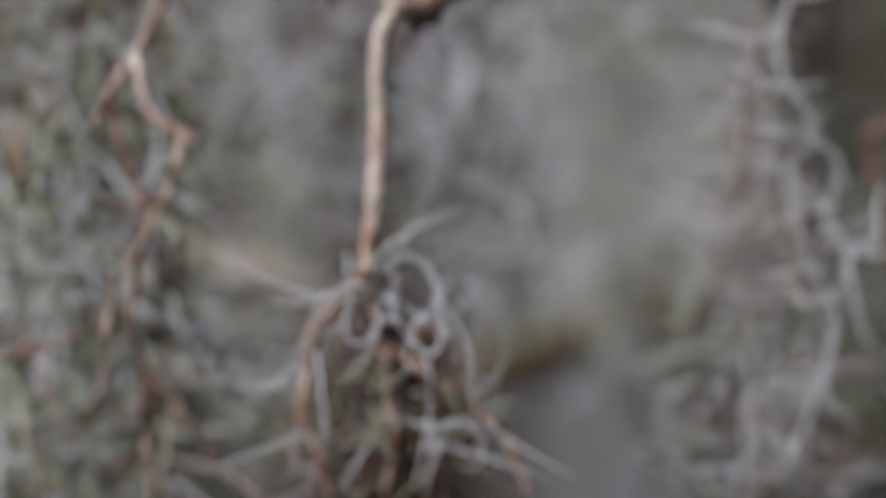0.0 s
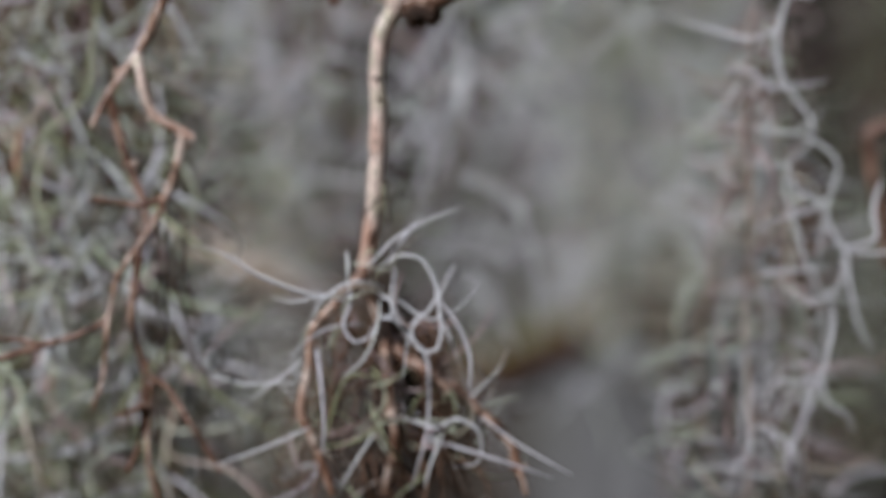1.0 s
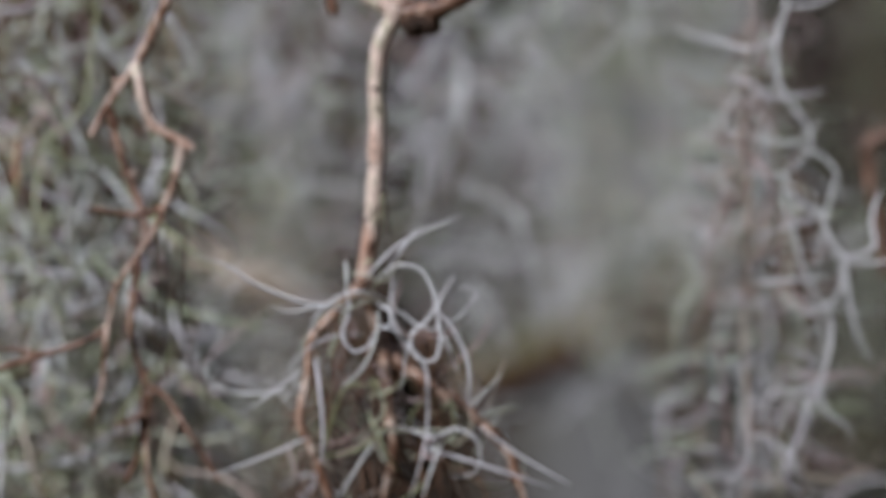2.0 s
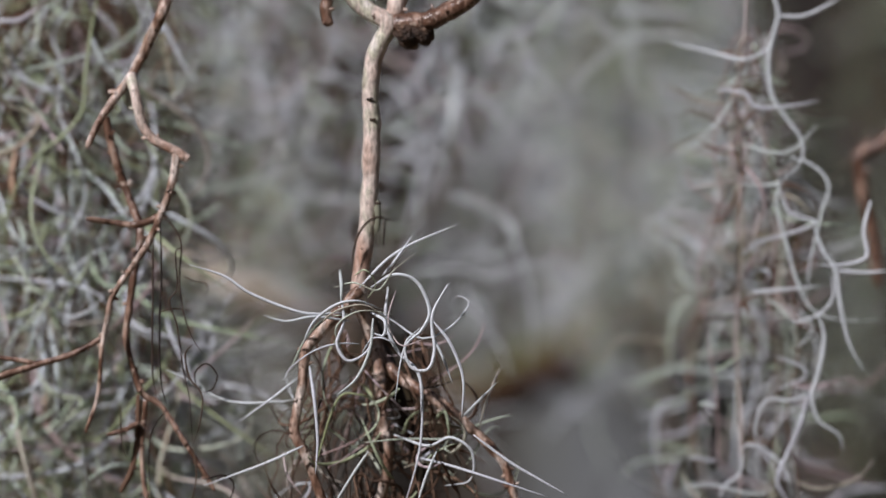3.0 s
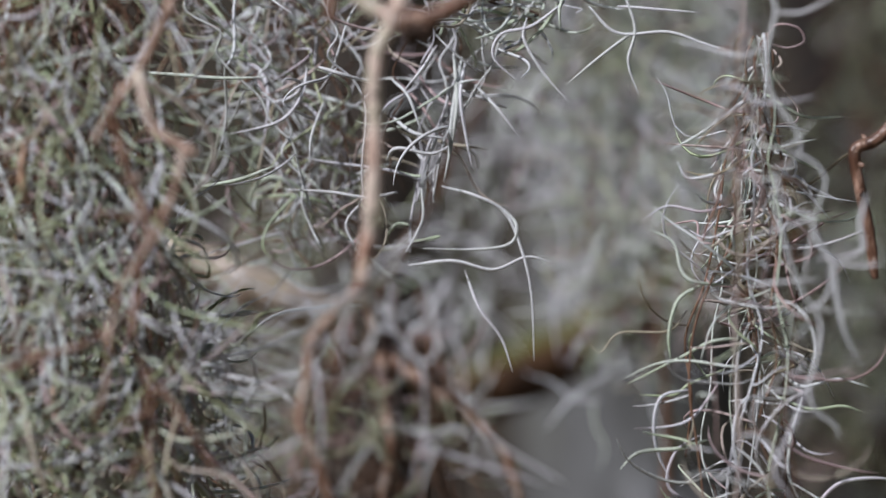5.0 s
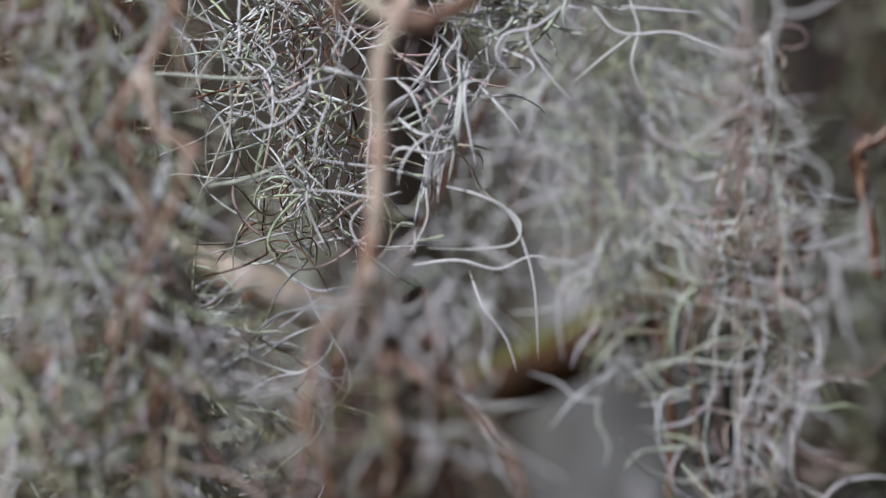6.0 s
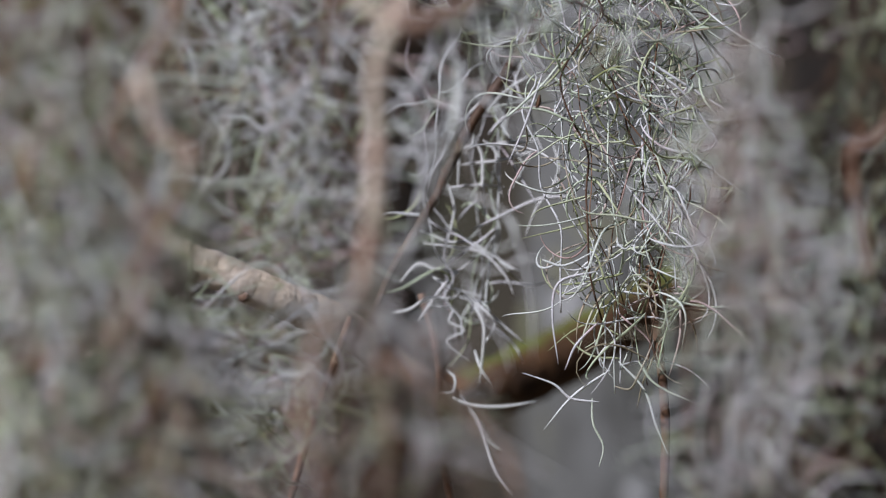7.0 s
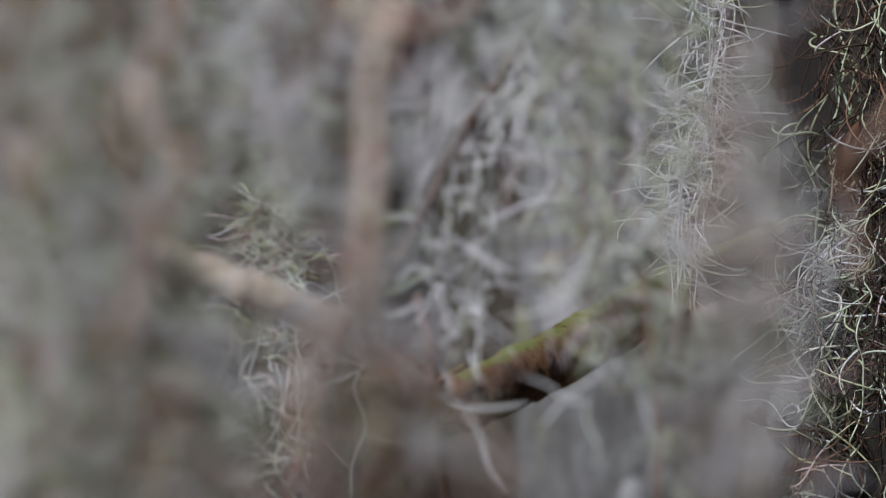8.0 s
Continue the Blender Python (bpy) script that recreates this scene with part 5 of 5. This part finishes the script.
def wire_threads():
    """Dead black-brown fibres that hang from the zigzag twig."""
    base = (-0.1127, 2.045, 1.6144)
    t = thing("dead_fibres", base, "thin dark dead moss fibres hanging from a twig", "moss")
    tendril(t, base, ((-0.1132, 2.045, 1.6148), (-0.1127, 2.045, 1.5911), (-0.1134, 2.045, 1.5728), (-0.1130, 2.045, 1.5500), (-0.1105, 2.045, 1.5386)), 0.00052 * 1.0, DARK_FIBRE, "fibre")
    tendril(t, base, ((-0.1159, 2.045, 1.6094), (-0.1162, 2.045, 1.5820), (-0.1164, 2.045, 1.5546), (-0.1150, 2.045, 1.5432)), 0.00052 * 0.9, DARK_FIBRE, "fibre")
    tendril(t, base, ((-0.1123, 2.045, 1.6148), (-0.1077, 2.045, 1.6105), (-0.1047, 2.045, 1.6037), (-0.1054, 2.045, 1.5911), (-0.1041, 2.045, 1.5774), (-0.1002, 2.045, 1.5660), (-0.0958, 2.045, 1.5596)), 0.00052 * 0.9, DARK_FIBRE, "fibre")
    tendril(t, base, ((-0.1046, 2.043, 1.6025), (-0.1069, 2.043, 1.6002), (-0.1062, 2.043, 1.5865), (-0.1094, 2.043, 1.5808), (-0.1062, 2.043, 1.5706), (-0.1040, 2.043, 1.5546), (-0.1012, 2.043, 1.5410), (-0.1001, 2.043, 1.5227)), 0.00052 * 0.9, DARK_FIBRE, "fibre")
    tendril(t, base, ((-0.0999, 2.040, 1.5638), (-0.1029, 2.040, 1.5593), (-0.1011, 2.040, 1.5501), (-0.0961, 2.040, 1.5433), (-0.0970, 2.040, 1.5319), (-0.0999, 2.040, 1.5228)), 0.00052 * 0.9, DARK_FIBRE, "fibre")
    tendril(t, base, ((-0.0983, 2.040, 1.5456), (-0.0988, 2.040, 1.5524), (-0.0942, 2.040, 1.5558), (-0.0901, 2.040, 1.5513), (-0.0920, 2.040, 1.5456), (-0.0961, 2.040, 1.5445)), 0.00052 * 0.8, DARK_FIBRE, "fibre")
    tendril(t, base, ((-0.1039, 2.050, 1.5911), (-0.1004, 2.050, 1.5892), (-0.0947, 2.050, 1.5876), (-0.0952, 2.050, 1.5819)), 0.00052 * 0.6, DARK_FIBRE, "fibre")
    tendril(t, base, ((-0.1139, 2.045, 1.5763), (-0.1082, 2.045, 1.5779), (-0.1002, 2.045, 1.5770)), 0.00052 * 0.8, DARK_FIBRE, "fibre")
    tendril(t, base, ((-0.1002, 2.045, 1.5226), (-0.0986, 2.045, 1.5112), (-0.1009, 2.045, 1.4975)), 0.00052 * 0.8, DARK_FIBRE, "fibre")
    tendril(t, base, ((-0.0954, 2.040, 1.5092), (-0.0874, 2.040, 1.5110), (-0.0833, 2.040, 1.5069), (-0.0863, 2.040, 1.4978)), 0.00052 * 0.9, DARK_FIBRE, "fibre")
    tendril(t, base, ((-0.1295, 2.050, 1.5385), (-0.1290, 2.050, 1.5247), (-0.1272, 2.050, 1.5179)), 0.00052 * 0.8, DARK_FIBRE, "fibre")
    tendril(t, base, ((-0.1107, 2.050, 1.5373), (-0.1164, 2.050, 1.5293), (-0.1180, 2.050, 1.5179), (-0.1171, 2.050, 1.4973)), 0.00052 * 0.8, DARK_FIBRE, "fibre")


wire_threads()


def stem_thread():
    base = (-0.0223, 2.043, 1.6137)
    t = thing("dead_fibre", base, "dark dry fibre looped round a twig", "moss")
    tendril(t, base, ((-0.0210, 2.046, 1.6137), (-0.0264, 2.043, 1.6146), (-0.0317, 2.042, 1.6105), (-0.0351, 2.043, 1.6025), (-0.0361, 2.045, 1.5911)), 0.00055, DARK_FIBRE, "fibre")
    tendril(t, base, ((-0.0228, 2.045, 1.6135), (-0.0230, 2.045, 1.6082), (-0.0233, 2.045, 1.6021)), 0.0004, DARK_FIBRE, "fibre")


stem_thread()


def husk(nodes, wide, label, mat=LEAF):
    """A dry curled leaf caught in the moss: a keeled blade with some thickness."""
    p = glide(nodes, 6)
    s = np.linspace(0, 1, len(p))
    w = wide * np.sin(np.pi * np.clip(s * 0.92 + 0.06, 0, 1)) ** 0.8
    tan = unit(np.gradient(p, axis=0))
    side = unit(np.cross(tan, (0.25, 1, 0.1)))
    up = np.cross(side, tan)
    verts = []
    for off, lift in ((-1, 0.3), (0, -0.15), (1, 0.3), (0, -0.28)):
        verts.append(p + side * (off * w)[:, None] + up * (lift * w)[:, None])
    v = np.stack(verts, 1).reshape(-1, 3)
    n = len(p)
    i, j = np.meshgrid(np.arange(n - 1), np.arange(4), indexing="ij")
    k = (j + 1) % 4
    quads = np.stack([i * 4 + j, i * 4 + k, (i + 1) * 4 + k, (i + 1) * 4 + j], -1).reshape(-1, 4)
    ob = new("dead_leaf", mesh_of("dead_leaf", shift([(v, quads, [[3, 2, 1, 0], [4 * n - 4, 4 * n - 3, 4 * n - 2, 4 * n - 1]])], nodes[0]), mat))
    ob.location = nodes[0]
    tagged(ob, label, "leaf", "dead leaves in the moss")


husk(((-0.1794, 2.144, 1.6445), (-0.1809, 2.139, 1.6336), (-0.1799, 2.139, 1.6241), (-0.1785, 2.144, 1.6189)), 0.0024, "pale tan dry leaf hanging in the moss curtain")
husk(((-0.1710, 2.183, 1.5394), (-0.1701, 2.177, 1.5334), (-0.1681, 2.177, 1.5269)), 0.0022, "small brown dry leaf caught in the moss curtain")
husk(((0.3043, 3.605, 1.6937), (0.2984, 3.594, 1.6791), (0.2943, 3.594, 1.6628), (0.2969, 3.605, 1.6486)), 0.009, "broad brown dead leaf caught in trunk moss", LEAF_DARK)
husk(((0.0540, 2.793, 1.6864), (0.0533, 2.793, 1.6819), (0.0521, 2.793, 1.6787)), 0.0014, "tiny dark brown dead leaf scrap on moss", LEAF_DARK)


def right_strand():
    base = (0.1280, 2.140, 1.7148)
    t = thing("moss_strand", base, "single wiry moss strand with long silvery curls", "moss", "hanging moss")
    p = glide([(0.1302, 2.161, 1.7666), (0.1285, 2.140, 1.7054), (0.1273, 2.140, 1.6839), (0.1247, 2.140, 1.6671), (0.1266, 2.140, 1.6432), (0.1261, 2.140, 1.6265), (0.1247, 2.140, 1.6027), (0.1251, 2.140, 1.5812), (0.1240, 2.140, 1.5620), (0.1261, 2.140, 1.5382), (0.1266, 2.140, 1.5190), (0.1256, 2.140, 1.4904)], 6)
    part("stem", mesh_of("stem", shift([sweep(p, np.full(len(p), 0.00055), 6)], base), MOSS_WARM), t)
    tendril(t, base, ((0.1345, 2.130, 1.7190), (0.1412, 2.130, 1.7025), (0.1397, 2.130, 1.6929), (0.1374, 2.130, 1.6811), (0.1388, 2.130, 1.6668), (0.1445, 2.130, 1.6573), (0.1511, 2.130, 1.6477), (0.1507, 2.130, 1.6383), (0.1417, 2.130, 1.6292)), THICK * 1.2 * 1.1, MOSS_SILVER)
    tendril(t, base, ((0.1408, 2.130, 1.7000), (0.1511, 2.130, 1.6996), (0.1607, 2.130, 1.7036), (0.1702, 2.130, 1.7096)), THICK * 1.0 * 1.1, MOSS_SILVER)
    tendril(t, base, ((0.1374, 2.130, 1.6869), (0.1321, 2.130, 1.6829), (0.1250, 2.130, 1.6815), (0.1137, 2.140, 1.6850), (0.0978, 2.161, 1.6899)), THICK * 1.0 * 1.1, MOSS_SILVER)
    tendril(t, base, ((0.1160, 2.130, 1.6687), (0.1274, 2.130, 1.6673), (0.1321, 2.130, 1.6615), (0.1464, 2.130, 1.6620), (0.1588, 2.130, 1.6644)), THICK * 0.95 * 1.1, MOSS_SILVER)
    tendril(t, base, ((0.1337, 2.135, 1.6617), (0.1289, 2.135, 1.6562), (0.1275, 2.140, 1.6504)), THICK * 0.7, DEAD)
    tendril(t, base, ((0.1241, 2.135, 1.6657), (0.1179, 2.130, 1.6584), (0.1136, 2.130, 1.6521), (0.1076, 2.130, 1.6485)), THICK * 0.8 * 1.1, MOSS_SILVER)
    tendril(t, base, ((0.1273, 2.135, 1.6460), (0.1381, 2.130, 1.6425), (0.1475, 2.130, 1.6435), (0.1582, 2.130, 1.6544)), THICK * 0.85 * 1.1, MOSS_SILVER)
    tendril(t, base, ((0.1464, 2.130, 1.6406), (0.1559, 2.130, 1.6370), (0.1626, 2.130, 1.6288), (0.1595, 2.130, 1.6169), (0.1578, 2.130, 1.6098), (0.1547, 2.130, 1.5955), (0.1531, 2.130, 1.5813)), THICK * 0.95 * 1.1, MOSS_SILVER)
    tendril(t, base, ((0.1258, 2.135, 1.6293), (0.1393, 2.130, 1.6288), (0.1421, 2.130, 1.6299), (0.1408, 2.130, 1.6192), (0.1452, 2.130, 1.6026), (0.1493, 2.130, 1.5884), (0.1559, 2.130, 1.5764), (0.1678, 2.130, 1.5722), (0.1840, 2.130, 1.5722)), THICK * 1.0 * 1.1, MOSS_SILVER)
    tendril(t, base, ((0.1266, 2.135, 1.6308), (0.1155, 2.130, 1.6292), (0.1041, 2.130, 1.6276)), THICK * 0.7, MOSS_WARM)
    tendril(t, base, ((0.1270, 2.138, 1.6814), (0.1232, 2.138, 1.6646), (0.1254, 2.136, 1.6527), (0.1245, 2.138, 1.6408), (0.1268, 2.136, 1.6288), (0.1241, 2.138, 1.6098), (0.1251, 2.136, 1.5907), (0.1226, 2.138, 1.5752)), 0.0005, DEAD, "fibre")
    tendril(t, base, ((0.1235, 2.136, 1.5764), (0.1277, 2.134, 1.5800), (0.1335, 2.132, 1.5831)), 0.0006, DEAD, "fibre")
    tendril(t, base, ((0.1258, 2.136, 1.5792), (0.1282, 2.135, 1.5774), (0.1301, 2.135, 1.5745)), 0.0008, DEAD, "fibre")
    tendril(t, base, ((0.1428, 2.130, 1.6263), (0.1464, 2.130, 1.6169), (0.1571, 2.130, 1.6133), (0.1464, 2.130, 1.6085), (0.1333, 2.130, 1.6050), (0.1255, 2.130, 1.5991)), THICK * 0.85 * 1.1, MOSS_SILVER)
    tendril(t, base, ((0.1301, 2.135, 1.5835), (0.1417, 2.130, 1.5848), (0.1607, 2.130, 1.5864)), THICK * 0.8 * 1.1, MOSS_SILVER)
    tendril(t, base, ((0.1557, 2.120, 1.6109), (0.1599, 2.120, 1.6002), (0.1646, 2.120, 1.5931), (0.1670, 2.120, 1.5765), (0.1705, 2.120, 1.5623), (0.1767, 2.120, 1.5506)), THICK * 1.15 * 1.1, MOSS_SILVER)
    tendril(t, base, ((0.1784, 2.109, 1.6221), (0.1756, 2.109, 1.6097), (0.1768, 2.109, 1.5991), (0.1685, 2.109, 1.5956), (0.1568, 2.109, 1.5951)), THICK * 1.2 * 1.1, MOSS_SILVER)
    tendril(t, base, ((0.1646, 2.120, 1.5931), (0.1765, 2.120, 1.5920), (0.1883, 2.120, 1.5931)), THICK * 1.0 * 1.1, MOSS_SILVER)
    tendril(t, base, ((0.1638, 2.125, 1.5907), (0.1638, 2.125, 1.5813), (0.1579, 2.125, 1.5746), (0.1485, 2.125, 1.5713), (0.1465, 2.125, 1.5737)), THICK * 0.8 * 1.1, MOSS_SILVER)
    tendril(t, base, ((0.1574, 2.125, 1.5753), (0.1603, 2.125, 1.5647), (0.1579, 2.125, 1.5504), (0.1551, 2.125, 1.5409), (0.1579, 2.125, 1.5303), (0.1662, 2.125, 1.5244), (0.1681, 2.125, 1.5177)), THICK * 1.0 * 1.1, MOSS_SILVER)
    tendril(t, base, ((0.1535, 2.130, 1.5408), (0.1464, 2.130, 1.5385), (0.1364, 2.130, 1.5385), (0.1317, 2.130, 1.5278), (0.1333, 2.130, 1.5194)), THICK * 0.8 * 1.1, MOSS_SILVER)
    tendril(t, base, ((0.1559, 2.130, 1.5693), (0.1535, 2.130, 1.5646), (0.1493, 2.130, 1.5610)), THICK * 0.6 * 1.1, MOSS_SILVER)
    tendril(t, base, ((0.1536, 2.125, 1.5409), (0.1496, 2.125, 1.5267), (0.1425, 2.125, 1.5113), (0.1409, 2.125, 1.5031), (0.1496, 2.125, 1.4911)), THICK * 0.95 * 1.1, MOSS_SILVER)
    tendril(t, base, ((0.1262, 2.135, 1.5180), (0.1297, 2.130, 1.5200), (0.1369, 2.130, 1.5171), (0.1440, 2.130, 1.5100), (0.1464, 2.130, 1.4980)), THICK * 0.7 * 1.1, MOSS_SILVER)
    tendril(t, base, ((0.1018, 2.130, 1.5028), (0.1155, 2.130, 1.5028), (0.1250, 2.130, 1.5000), (0.1345, 2.130, 1.4993), (0.1421, 2.130, 1.5040)), THICK * 0.75 * 1.1, MOSS_SILVER)
    tendril(t, base, ((0.1266, 2.135, 1.5169), (0.1253, 2.135, 1.5073), (0.1182, 2.135, 1.5013), (0.1170, 2.135, 1.4906)), THICK * 0.7 * 1.1, MOSS_SILVER)
    tendril(t, base, ((0.1412, 2.130, 1.5563), (0.1511, 2.130, 1.5527), (0.1524, 2.130, 1.5479), (0.1452, 2.130, 1.5451), (0.1369, 2.130, 1.5408)), THICK * 0.6 * 1.1, MOSS_SILVER)


right_strand()


def motions():
    # the focus is pulled from in front of the twigs back to the trunk
    rows = ((0.0, 1.785), (0.5, 1.86), (1.0, 1.893), (1.5, 1.893), (1.7, 1.88), (2.8, 1.962), (3.0, 2.0), (3.2, 2.025), (3.4, 2.045), (4.0, 2.15), (4.5, 2.27), (5.0, 2.345), (5.8, 2.44), (6.0, 2.495), (6.3, 2.545), (6.5, 2.60), (6.7, 2.74), (7.0, 2.84), (7.5, 3.01), (8.0, 3.56))
    walk(focus_mark, [(t, pose(0, d, 1.6)) for t, d in rows])


motions()
